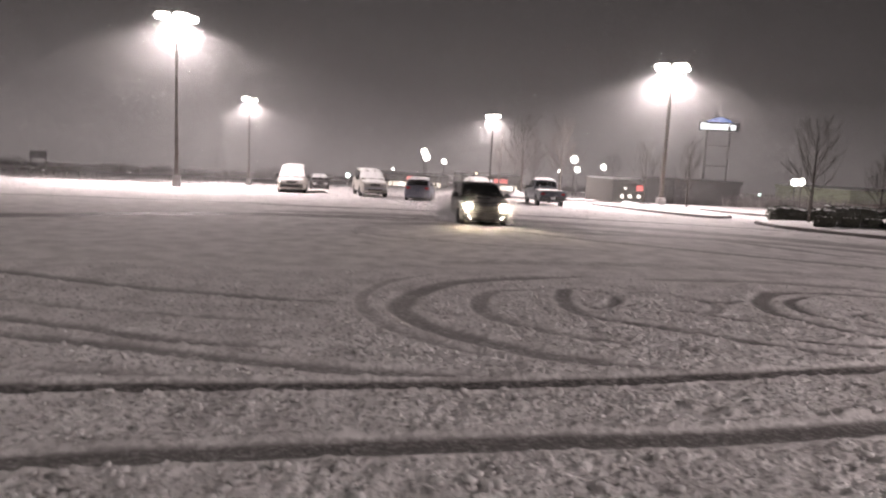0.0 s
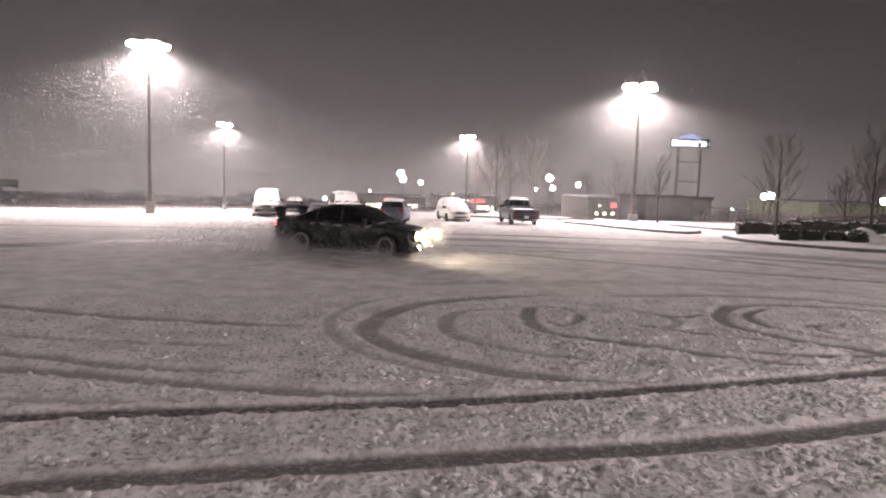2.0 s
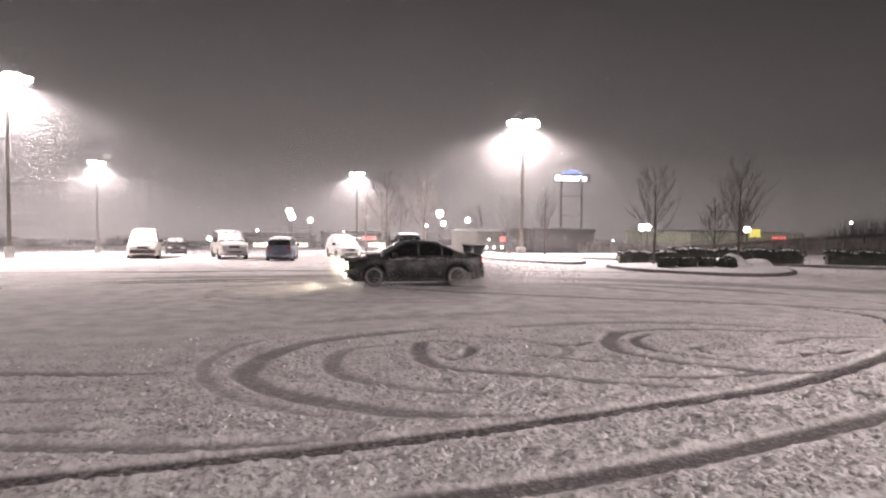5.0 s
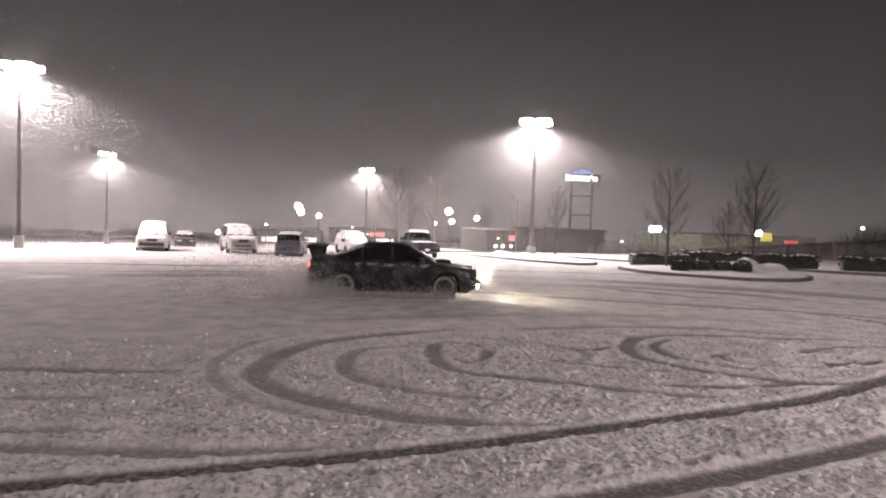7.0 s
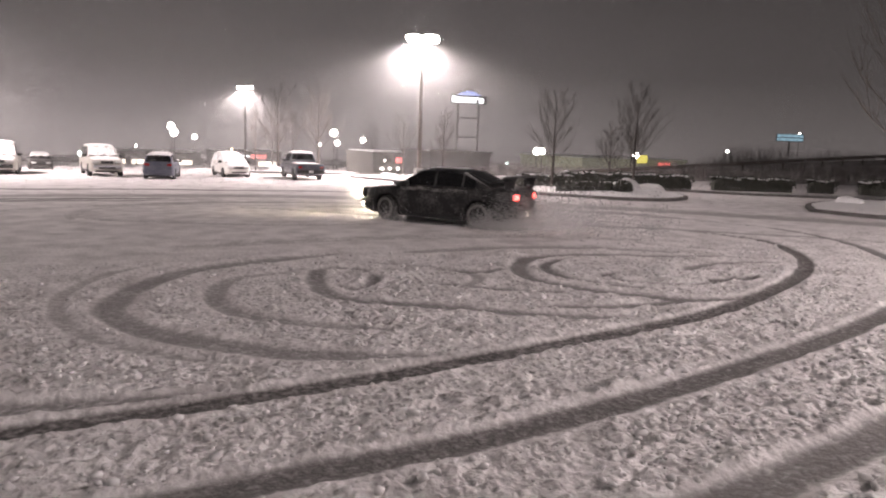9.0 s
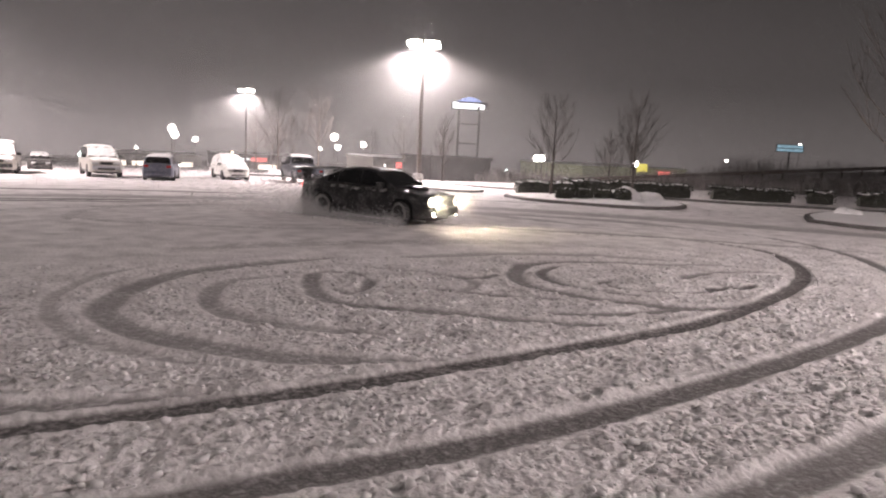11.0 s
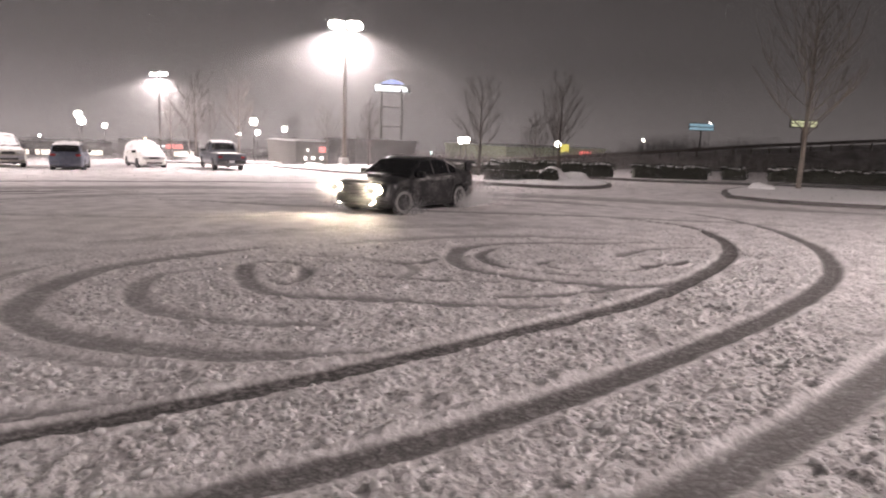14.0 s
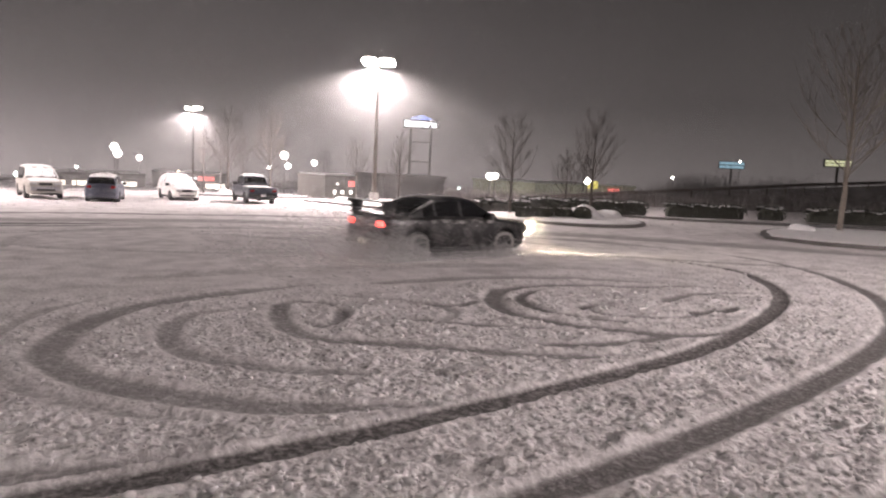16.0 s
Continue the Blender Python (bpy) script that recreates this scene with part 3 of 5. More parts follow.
def vehicle(name, spec, m, label, category, group=""):
    """A road vehicle from its outline curves. x is ahead, the origin is on the ground under its middle."""
    v = thing(name, m, label, category, group)
    L, W = spec["length"], spec["width"]
    upper, half = curve(spec["upper"]), curve(spec["half"])
    sill, axles, R = spec["sill"], spec["axles"], spec["wheel"]
    arch = R * 1.16
    paint = spec["paint"]

    def lower(x):
        z = sill + 0.10 * max(0, abs(x) - L * 0.42) / (L * 0.08)
        for a in axles:
            d = abs(x - a)
            if d < arch:
                z = max(z, R + math.sqrt(arch * arch - d * d) * 0.98 - 0.02)
        return z

    st = sorted(set(list(np.linspace(-L / 2, L / 2, 64)) + [a + s * arch * f for a in axles for s in (-1, 1) for f in (1.001, 0.985, 0.93, 0.8, 0.6, 0.3)]))
    sec = []
    for x in st:
        zl, zu, w = lower(x), upper(x), half(x) * W / 2
        zl = min(zl, zu - 0.08)
        side = [(w * 0.93, zl), (w * 0.985, zl + (zu - zl) * 0.16), (w, zl + (zu - zl) * 0.45), (w * 0.985, zl + (zu - zl) * 0.72), (w * 0.955, zl + (zu - zl) * 0.9), (w * 0.90, zu - 0.012), (w * 0.80, zu + 0.008), (w * 0.4, zu + 0.024)]
        sec.append([(x, -y, z) for y, z in side] + [(x, y, z) for y, z in side[::-1]])
    body = part("body", loft(bmesh.new(), sec), paint, v, smooth=True)

    # cabin
    roof, c0, c1 = curve(spec["roof"]), spec["roof"][0][0], spec["roof"][-1][0]
    top_in = spec.get("tumble", 0.80)

    def cabin(x, s):
        """A point on the cabin's side: s runs from the belt to the roof's edge."""
        w = half(x) * W / 2 * 0.93
        zu, zr = upper(x) - 0.03, max(roof(x), upper(x) - 0.01)
        wide = w + (w * top_in - w) * ((zr - zu) * s / max(0.05, spec["peak"] - zu))
        return wide, zu + (zr - zu) * s

    cs = list(np.linspace(c0, c1, 44))
    sec = []
    for x in cs:
        pts = [cabin(x, s) for s in (0, 0.25, 0.5, 0.75, 0.93)]
        w, z = cabin(x, 1.0)
        pts += [(w * 0.93, z + 0.004), (w * 0.6, z + 0.028), (w * 0.2, z + 0.036)]
        sec.append([(x, -y, z) for y, z in pts] + [(x, y, z) for y, z in pts[::-1]])
    part("cabin", loft(bmesh.new(), sec), paint, v, smooth=True)

    # panes
    for a, b in spec["sides"]:
        for sgn in (-1, 1):
            rows = []
            for x in np.linspace(a, b, 14):
                row = []
                for s in np.linspace(0.14, 0.90, 5):
                    w, z = cabin(x, s)
                    row.append((x, sgn * (w + 0.007), z))
                rows.append(row)
            part("side_window", sheet(bmesh.new(), rows), spec.get("glass", GLASS_DARK), v, smooth=True)
    for nm, a, b in (("windshield", *spec["windshield"]), ("rear_window", *spec["rear"])):
        rows = []
        for x in np.linspace(a, b, 8):
            w, z = cabin(x, 1.0)
            rows.append([(x + (0.004 if nm == "windshield" else -0.004), w * k, z + 0.014 + 0.03 * (1 - abs(k))) for k in (-0.9, -0.5, 0, 0.5, 0.9)])
        part(nm, sheet(bmesh.new(), rows), GLASS_DARK, v, smooth=True)

    # wheels
    front = []
    for i, a in enumerate(axles):
        for sgn in (-1, 1):
            wh = new("wheel")
            wh.parent = v
            wh.matrix_basis = pose(a, sgn * (W / 2 - 0.125), R, 0, 0, 0 if sgn > 0 else 180)
            t, r, s = wheel_meshes(R, 0.21)
            part("tyre", t, RUBBER, wh, smooth=True)
            part("rim", r, spec.get("rim", RIM), wh)
            part("spokes", s, spec.get("rim", RIM), wh)
            if spec is SEDAN:
                part("packed_snow", lathe(bmesh.new(), [(R * 0.62, 0.100), (R * 0.66, 0.112), (R * 0.84, 0.112), (R * 0.88, 0.100)], 28, "Y"), DUSTED, wh, "ring of packed snow", smooth=True)
            front.append((wh, a, sgn))

    # bumpers, lights, mirrors, plates
    zb = spec["bumper"]
    e = L / 2
    for sgn, nm in ((1, "front_bumper"), (-1, "rear_bumper")):
        hw = half(sgn * e * 0.985) * W / 2
        b = boxed(-0.10, 0.05, -hw * 0.97, hw * 0.97, zb - 0.11, zb + 0.11, 0.04, 3)
        part(nm, b, spec["bumper_paint"], v, m=pose(sgn * e, 0, 0, 0, 0, 0 if sgn > 0 else 180))
    hx = e - spec.get("lamp_in", 0.06)
    for sgn in (-1, 1):
        hw = half(hx) * W / 2
        y0 = sgn * hw * 0.74
        if spec is SEDAN:
            # a glowing reflector sunk in an oval bezel, aimed a little down
            aim = pose(1.99, sgn * 0.60, spec["head_z"], 0, 0, sgn * 3) @ pose(0, 0, 0, 0, 93, 0) @ Matrix.Diagonal((0.92, 1.15, 1, 1))
            ring = lambda *prof: [[(r * math.cos(a), r * math.sin(a), h) for a in np.linspace(0, 2 * math.pi, 25)] for r, h in prof]
            lamp = part("headlight", sheet(bmesh.new(), ring((0.10, 0.0), (0.105, 0.17), (0.135, 0.165), (0.15, 0.10), (0.15, -0.06))), BLACK_PAINT, v, "oval headlight in a black bezel", smooth=True, m=aim)
            part("rim", sheet(bmesh.new(), ring((0.104, 0.16), (0.108, 0.178), (0.128, 0.176), (0.137, 0.162))), HEAD_RIM, lamp, "bright lens edge", smooth=True)
            part("reflector", lathe(bmesh.new(), [(0.10, 0.012), (0.06, 0.014), (0.01, 0.016)], 20), spec["head"], lamp, "glowing reflector")
        else:
            part("headlight", boxed(-0.12, 0.085, -0.18, 0.18, -0.075, 0.065, 0.05, 3), spec["head"], v, m=pose(hx, y0, spec["head_z"], 0, 0, sgn * 16))
        hw = half(-hx) * W / 2
        part("tail_light", boxed(-0.07, 0.05, -0.13, 0.13, -0.07, 0.07, 0.045, 4), spec["tail"], v, "red tail light", m=pose(-e + 0.03, sgn * hw * 0.76, spec["tail_z"], 0, 0, 180 - sgn * 6))
        w, z = cabin(spec["mirror"], 0.12)
        part("mirror", boxed(-0.07, 0.07, -0.11, 0.11, -0.07, 0.09, 0.03, 2), spec["mirror_paint"], v, m=pose(spec["mirror"], sgn * (w + 0.12), z + 0.05))
        for hd in spec.get("handles", ()):
            part("door_handle", boxed(hd - 0.09, hd + 0.09, -0.015, 0.015, -0.018, 0.018, 0.008, 1), spec["mirror_paint"], v, m=pose(0, sgn * (half(hd) * W / 2 * 0.995), upper(hd) - 0.14))
        part("side_skirt", boxed(axles[0] + arch, axles[1] - arch, -0.03, 0.02, -0.06, 0.05, 0.015, 2), TRIM, v, m=pose(0, sgn * W / 2 * 0.955, sill + 0.02))
    part("grille", boxed(-0.05, 0.03, -0.30, 0.30, -0.07, 0.07, 0.02, 2), TRIM, v, m=pose(e - 0.01, 0, spec["head_z"] - 0.01))
    part("plate", boxed(-0.01, 0.012, -0.150, 0.150, -0.070, 0.070), spec.get("plate_mat", PLATE), v, "rear licence plate, plain", m=pose(-e - spec.get("plate_out", 0.055), 0, spec.get("plate_z", zb + 0.02)))
    part("front_intake", boxed(-0.05, 0.012, -0.45, 0.45, -0.06, 0.05, 0.02, 2), TRIM, v, m=pose(e + 0.042, 0, zb - 0.05))
    part("underbody", boxed(-e + 0.25, e - 0.25, -W / 2 + 0.32, W / 2 - 0.32, sill - 0.05, sill + 0.2), TRIM, v)

    # settled snow
    for a, b, thick, front_only in spec.get("snow", ()):
        rows = []
        n = 18
        for i, x in enumerate(np.linspace(a, b, n)):
            if c0 < x < c1 and not front_only:
                w, z = cabin(x, 1.0)
            else:
                w, z = half(x) * W / 2 * 0.84, upper(x) + 0.005
            lift = thick * min(1, 6 * min(i, n - 1 - i) / n + 0.12)
            rows.append([(x, w * k, z - 0.01 + (lift + 0.012 * math.sin(9 * k + 5 * x)) * (1 - abs(k) ** 8 * 0.9) + 0.03 * (1 - abs(k))) for k in np.linspace(-0.98, 0.98, 13)])
        part("snow_cover", sheet(bmesh.new(), rows), SNOW, v, "settled white snow", smooth=True)
    return v, front


DUSTED = material("snow_dusted_rubber", (0.28, 0.275, 0.27), 0.8, second=(0.13, 0.125, 0.12), scale=7)


def paint(name, colour, second, rough=0.3):
    m = material(name, colour, rough, second=second, scale=2.2)
    m.node_tree.nodes["Principled BSDF"].inputs["Coat Weight"].default_value = 0.12
    return m


BLACK_PAINT = material("black_car_paint", (0.010, 0.010, 0.011), 0.42, second=(0.20, 0.195, 0.19), scale=2.6, spread=(0.48, 0.80))
GOLD_PAINT = paint("pale_gold_paint", (0.42, 0.40, 0.36), (0.34, 0.32, 0.29))
SILVER_PAINT = paint("silver_paint", (0.40, 0.40, 0.42), (0.30, 0.30, 0.32))
WHITE_PAINT = paint("white_car_paint", (0.74, 0.73, 0.70), (0.62, 0.61, 0.58))
BLUE_PAINT = paint("dark_blue_paint", (0.05, 0.056, 0.076), (0.085, 0.09, 0.11))
NAVY_PAINT = paint("navy_paint", (0.06, 0.07, 0.11), (0.16, 0.17, 0.21))
DARK_PAINT = paint("dark_grey_paint", (0.05, 0.045, 0.045), (0.08, 0.07, 0.07))

SEDAN = dict(length=4.42, width=1.74, sill=0.20, axles=(-1.30, 1.32), wheel=0.32, peak=1.375, paint=BLACK_PAINT, bumper=0.40, bumper_paint=BLACK_PAINT,
             upper=[(-2.21, 0.84), (-2.17, 0.955), (-2.05, 0.985), (-1.6, 0.985), (-1.2, 0.965), (0.0, 0.93), (0.75, 0.93), (1.2, 0.90), (1.8, 0.82), (1.96, 0.775), (1.985, 0.53), (2.21, 0.50)],
             half=[(-2.21, 0.80), (-2.1, 0.92), (-1.7, 0.985), (0, 1.0), (1.5, 0.99), (1.95, 0.92), (2.12, 0.80), (2.21, 0.62)],
             roof=[(-1.62, 0.975), (-1.45, 1.05), (-0.80, 1.325), (-0.4, 1.375), (0.1, 1.375), (0.38, 1.335), (1.08, 0.93)],
             sides=[(-1.18, -0.86), (-0.80, -0.10), (-0.03, 0.84)], windshield=(0.43, 1.02), rear=(-1.46, -0.82),
             head=HEAD_LIGHT, tail=TAIL_LIGHT, head_z=0.66, tail_z=0.80, mirror=0.72, mirror_paint=BLACK_PAINT, handles=(-0.72, 0.05), tumble=0.76, lamp_in=0.08, plate_mat=GLOWING_PLATE, plate_z=0.38)
VAN = dict(length=4.9, width=1.92, sill=0.24, axles=(-1.45, 1.45), wheel=0.33, peak=1.74, paint=GOLD_PAINT, bumper=0.48, bumper_paint=TRIM,
           upper=[(-2.45, 1.0), (-2.3, 1.10), (0.9, 1.02), (1.5, 1.00), (2.2, 0.88), (2.4, 0.74), (2.45, 0.6)],
           half=[(-2.45, 0.90), (-2.2, 0.98), (0, 1.0), (1.8, 0.97), (2.3, 0.88), (2.45, 0.74)],
           roof=[(-2.38, 1.06), (-2.2, 1.6), (-1.9, 1.72), (0.2, 1.74), (0.7, 1.66), (1.75, 0.98)],
           sides=[(-2.0, -1.1), (-1.0, -0.1), (0.0, 1.2)], windshield=(0.75, 1.65), rear=(-2.34, -2.14),
           head=LENS_CLEAR, tail=LENS_RED, head_z=0.76, tail_z=0.95, mirror=1.0, mirror_paint=TRIM, handles=(-0.5, 0.3),
           snow=[(-2.1, 0.6, 0.09, False), (0.68, 1.68, 0.06, False), (1.7, 2.3, 0.06, True)])
SUV = dict(length=4.6, width=1.84, sill=0.30, axles=(-1.35, 1.38), wheel=0.36, peak=1.70, paint=GOLD_PAINT, bumper=0.58, bumper_paint=SILVER_PAINT,
           upper=[(-2.3, 1.02), (-2.2, 1.12), (0.6, 1.08), (1.0, 1.07), (2.0, 0.99), (2.22, 0.90), (2.3, 0.7)],
           half=[(-2.3, 0.90), (-2.1, 0.98), (0, 1.0), (1.8, 0.97), (2.15, 0.90), (2.3, 0.78)],
           roof=[(-2.24, 1.08), (-2.05, 1.56), (-1.8, 1.68), (-0.2, 1.70), (0.25, 1.64), (1.08, 1.06)],
           sides=[(-1.95, -1.25), (-1.15, -0.35), (-0.25, 0.7)], windshield=(0.3, 1.0), rear=(-2.2, -2.02),
           head=LENS_CLEAR, tail=LENS_RED, head_z=0.84, tail_z=1.0, mirror=0.7, mirror_paint=TRIM, handles=(-0.9, 0.0),
           snow=[(-2.0, 0.2, 0.09, False), (0.24, 1.03, 0.05, False), (1.06, 2.15, 0.06, True)])
HATCH = dict(length=4.3, width=1.76, sill=0.22, axles=(-1.25, 1.3), wheel=0.31, peak=1.46, paint=NAVY_PAINT, bumper=0.45, bumper_paint=NAVY_PAINT,
             upper=[(-2.15, 0.86), (-2.05, 0.98), (0.4, 0.93), (1.0, 0.90), (1.8, 0.80), (2.05, 0.7), (2.15, 0.55)],
             half=[(-2.15, 0.86), (-1.95, 0.96), (0, 1.0), (1.6, 0.97), (2.0, 0.86), (2.15, 0.7)],
             roof=[(-2.08, 0.96), (-1.75, 1.34), (-1.4, 1.44), (-0.2, 1.46), (0.2, 1.40), (1.2, 0.90)],
             sides=[(-1.6, -1.05), (-0.95, -0.2), (-0.1, 0.8)], windshield=(0.3, 1.1), rear=(-2.04, -1.72),
             head=LENS_CLEAR, tail=LENS_RED, head_z=0.66, tail_z=0.86, mirror=0.75, mirror_paint=TRIM, handles=(-0.8, 0.0), plate_z=0.72, plate_out=-0.02,
             snow=[(-1.78, 0.2, 0.08, False), (0.22, 1.15, 0.05, False), (1.2, 2.0, 0.05, True)])
COMPACT = dict(glass=material("snowed_glass", (0.75, 0.75, 0.75), 0.8, second=(0.10, 0.10, 0.10), scale=1.6, spread=(0.52, 0.7)), length=4.2, width=1.74, sill=0.22, axles=(-1.2, 1.28), wheel=0.31, peak=1.52, paint=WHITE_PAINT, bumper=0.42, bumper_paint=WHITE_PAINT,
               upper=[(-2.1, 0.9), (-2.0, 1.0), (0.6, 0.95), (1.3, 0.90), (1.85, 0.78), (2.03, 0.66), (2.1, 0.5)],
               half=[(-2.1, 0.86), (-1.9, 0.96), (0, 1.0), (1.5, 0.96), (1.95, 0.82), (2.1, 0.64)],
               roof=[(-2.05, 0.98), (-1.8, 1.36), (-1.3, 1.49), (-0.3, 1.52), (0.2, 1.44), (1.5, 0.89)],
               sides=[(-1.6, -1.1), (-1.0, -0.2), (-0.1, 0.95)], windshield=(0.3, 1.4), rear=(-2.0, -1.76),
               head=LENS_CLEAR, tail=LENS_RED, head_z=0.66, tail_z=0.86, mirror=0.95, mirror_paint=TRIM, handles=(-0.8, 0.0),
               snow=[(-1.85, 0.18, 0.10, False), (0.2, 1.45, 0.07, False), (1.42, 2.02, 0.07, True)])
PICKUP = dict(length=5.2, width=1.82, sill=0.36, axles=(-1.55, 1.6), wheel=0.36, peak=1.72, paint=BLUE_PAINT, bumper=0.58, bumper_paint=TRIM,
              upper=[(-2.6, 1.06), (-0.5, 1.06), (-0.45, 1.10), (1.0, 1.08), (1.2, 1.06), (2.4, 0.96), (2.55, 0.85), (2.6, 0.7)],
              half=[(-2.6, 0.97), (-2.4, 1.0), (1.8, 1.0), (2.4, 0.93), (2.6, 0.82)],
              roof=[(-0.50, 1.10), (-0.38, 1.64), (-0.1, 1.71), (0.5, 1.72), (0.8, 1.64), (1.45, 1.06)],
              sides=[(-0.25, 0.18), (0.26, 1.1)], windshield=(0.84, 1.38), rear=(-0.47, -0.39),
              head=LENS_CLEAR, tail=LENS_RED, head_z=0.82, tail_z=0.86, mirror=1.0, mirror_paint=TRIM, handles=(0.3,), plate_z=0.6,
              snow=[(-0.34, 0.78, 0.09, False), (0.8, 1.42, 0.05, False), (1.45, 2.4, 0.05, True), (-2.5, -0.6, 0.03, True)])
OLD_CAR = dict(SEDAN, paint=DARK_PAINT, bumper_paint=DARK_PAINT, head=LENS_CLEAR, tail=LENS_RED, plate_mat=PLATE, snow=[(-1.6, 0.9, 0.07, False)])

PARKED = "cars parked across the lot"


def parked(x, y, turn, size=0.93):
    return pose(x, y, ground_z(y), 0, 0, turn) @ Matrix.Scale(size, 4)


vehicle("minivan", VAN, parked(-5.1, 45.6, -88), "pale gold minivan with snow over roof and windshield", "car", PARKED)
vehicle("suv", SUV, parked(-0.3, 43.9, -83), "pale gold SUV with snow on roof and hood", "car", PARKED)
vehicle("hatchback", HATCH, parked(2.55, 40.9, 79, 0.88), "dark navy hatchback with a snowy roof, seen from behind", "car", PARKED)
vehicle("compact_car", COMPACT, parked(6.55, 44.0, -86, 0.90), "white compact car buried under fresh snow", "car", PARKED)
vehicle("pickup_truck", PICKUP, parked(10.1, 41.5, 88, 0.88), "dark blue pickup truck with snow on cab and bed", "pickup truck", PARKED)
vehicle("sedan", OLD_CAR, parked(-4.2, 62.5, -85), "dark sedan half lost in the falling snow", "car", PARKED)


# ---- planting ----
def tree(x, y, height, seed, mat, spread=0.32, z0=0.0, label="bare young street tree on a snowy island"):
    """A bare winter tree: tapered trunk, limbs and fine twigs."""
    rnd = random.Random(seed)
    t = thing("tree", pose(x, y, ground_z(y) + z0, 0, 0, rnd.uniform(0, 360)), label, "tree", "bare trees")
    bm = bmesh.new()
    trunk, p = [], Vector((0, 0, -0.1))
    n = 9
    for i in range(n + 1):
        trunk.append(p.copy())
        p = p + Vector((rnd.uniform(-0.03, 0.03), rnd.uniform(-0.03, 0.03), 1)) * (height * 0.98 / n)
    r0 = height * 0.014 + 0.012
    radii = [r0 * (1 - 0.9 * i / n) + 0.006 for i in range(n + 1)]
    tube(bm, trunk, radii, 8)
    part("trunk", bm, mat, t, smooth=True)
    bm = bmesh.new()

    def branch(start, way, length, radius, level):
        pts, q, w = [start], start.copy(), way.copy()
        k = 4
        for i in range(k):
            w = (w + Vector((rnd.uniform(-.18, .18), rnd.uniform(-.18, .18), 0.10))).normalized()
            q = q + w * length / k
            pts.append(q.copy())
        tube(bm, pts, [max(0.0025, 0.75 * radius * (1 - 0.8 * i / k)) for i in range(k + 1)], 5 if level == 0 else 3, False)
        if level < 2:
            for i in range(6 if level == 0 else 4):
                f = rnd.uniform(0.25, 1.0)
                b = pts[0].lerp(pts[-1], f) if f < 0.99 else pts[-1]
                j = min(k - 1, int(f * k))
                b = pts[j].lerp(pts[j + 1], f * k - j)
                s = (w + Vector((rnd.uniform(-1, 1), rnd.uniform(-1, 1), rnd.uniform(-0.1, 0.7))) * 0.75).normalized()
                branch(b, s, length * rnd.uniform(0.35, 0.6), radius * 0.5, level + 1)

    for i in range(26):
        f = 0.27 + 0.68 * (i + rnd.random()) / 26
        a = i * 2.4 + rnd.uniform(-0.4, 0.4)
        j = min(n - 1, int(f * n))
        s = trunk[j].lerp(trunk[j + 1], f * n - j)
        up = rnd.uniform(0.75, 1.3)
        way = Vector((math.cos(a), math.sin(a), up)).normalized()
        branch(s, way, height * spread * (1.15 - 0.75 * f) * rnd.uniform(0.8, 1.2) * 1.5, r0 * 0.42 * (1.15 - 0.8 * f), 0)
    part("crown", bm, mat, t)
    return t


def leafy(bm, shape, count, size, rnd):
    """Small pointed leaves over a rounded volume given by shape(u, v) -> point."""
    for i in range(count):
        p, nrm = shape(rnd.random(), rnd.random())
        a = nrm.orthogonal().normalized()
        a = (a * math.cos(i) + nrm.cross(a) * math.sin(i) + nrm * rnd.uniform(0.2, 0.9)).normalized()
        b = a.cross(nrm).normalized() * size * 0.35
        s = size * rnd.uniform(0.6, 1.3)
        q = p + nrm * rnd.uniform(-0.05, 0.03)
        vs = [bm.verts.new(q - b * 0.4), bm.verts.new(q + a * s * 0.5 - b), bm.verts.new(q + a * s), bm.verts.new(q + a * s * 0.5 + b)]
        bm.faces.new(vs)


def round_bush(x, y, radius, height, seed, z0=0.12):
    rnd = random.Random(seed)
    b = thing("bush", pose(x, y, ground_z(y) + z0, 0, 0, seed * 40), "clipped round evergreen bush dusted with snow", "bush", "clipped bushes")

    def pt(u, v):
        a, h = u * 2 * math.pi, v
        k = (1 - (2 * abs(h - 0.45)) ** 3.2 * 0.42) * (1 + 0.06 * math.sin(5 * a + 7 * h))
        if h > 0.93:
            k *= math.sqrt(rnd.random())
        return Vector((radius * k * math.cos(a), radius * k * math.sin(a), height * h)), Vector((math.cos(a), math.sin(a), 1.6 * (h - 0.4))).normalized()

    bm = lathe(bmesh.new(), [(radius * 0.55, 0.0), (radius * 0.86, height * 0.2), (radius * 0.92, height * 0.5), (radius * 0.82, height * 0.8), (radius * 0.55, height * 0.92), (radius * 0.1, height * 0.95)], 14)
    leafy(bm, pt, 1500, 0.11, rnd)
    part("foliage", bm, LEAF, b)
    bm = bmesh.new()
    for i in range(90):
        a, r = rnd.uniform(0, 6.28), radius * 0.75 * math.sqrt(rnd.random())
        s = rnd.uniform(0.04, 0.09)
        z = height * (0.99 - 0.16 * (r / radius) ** 2)
        bmesh.ops.create_icosphere(bm, subdivisions=1, radius=s, matrix=Matrix.Translation((r * math.cos(a), r * math.sin(a), z)) @ Matrix.Diagonal((1, 1, 0.35, 1)))
    part("snow_cover", bm, SNOW, b, "light cap of snow")
    return b


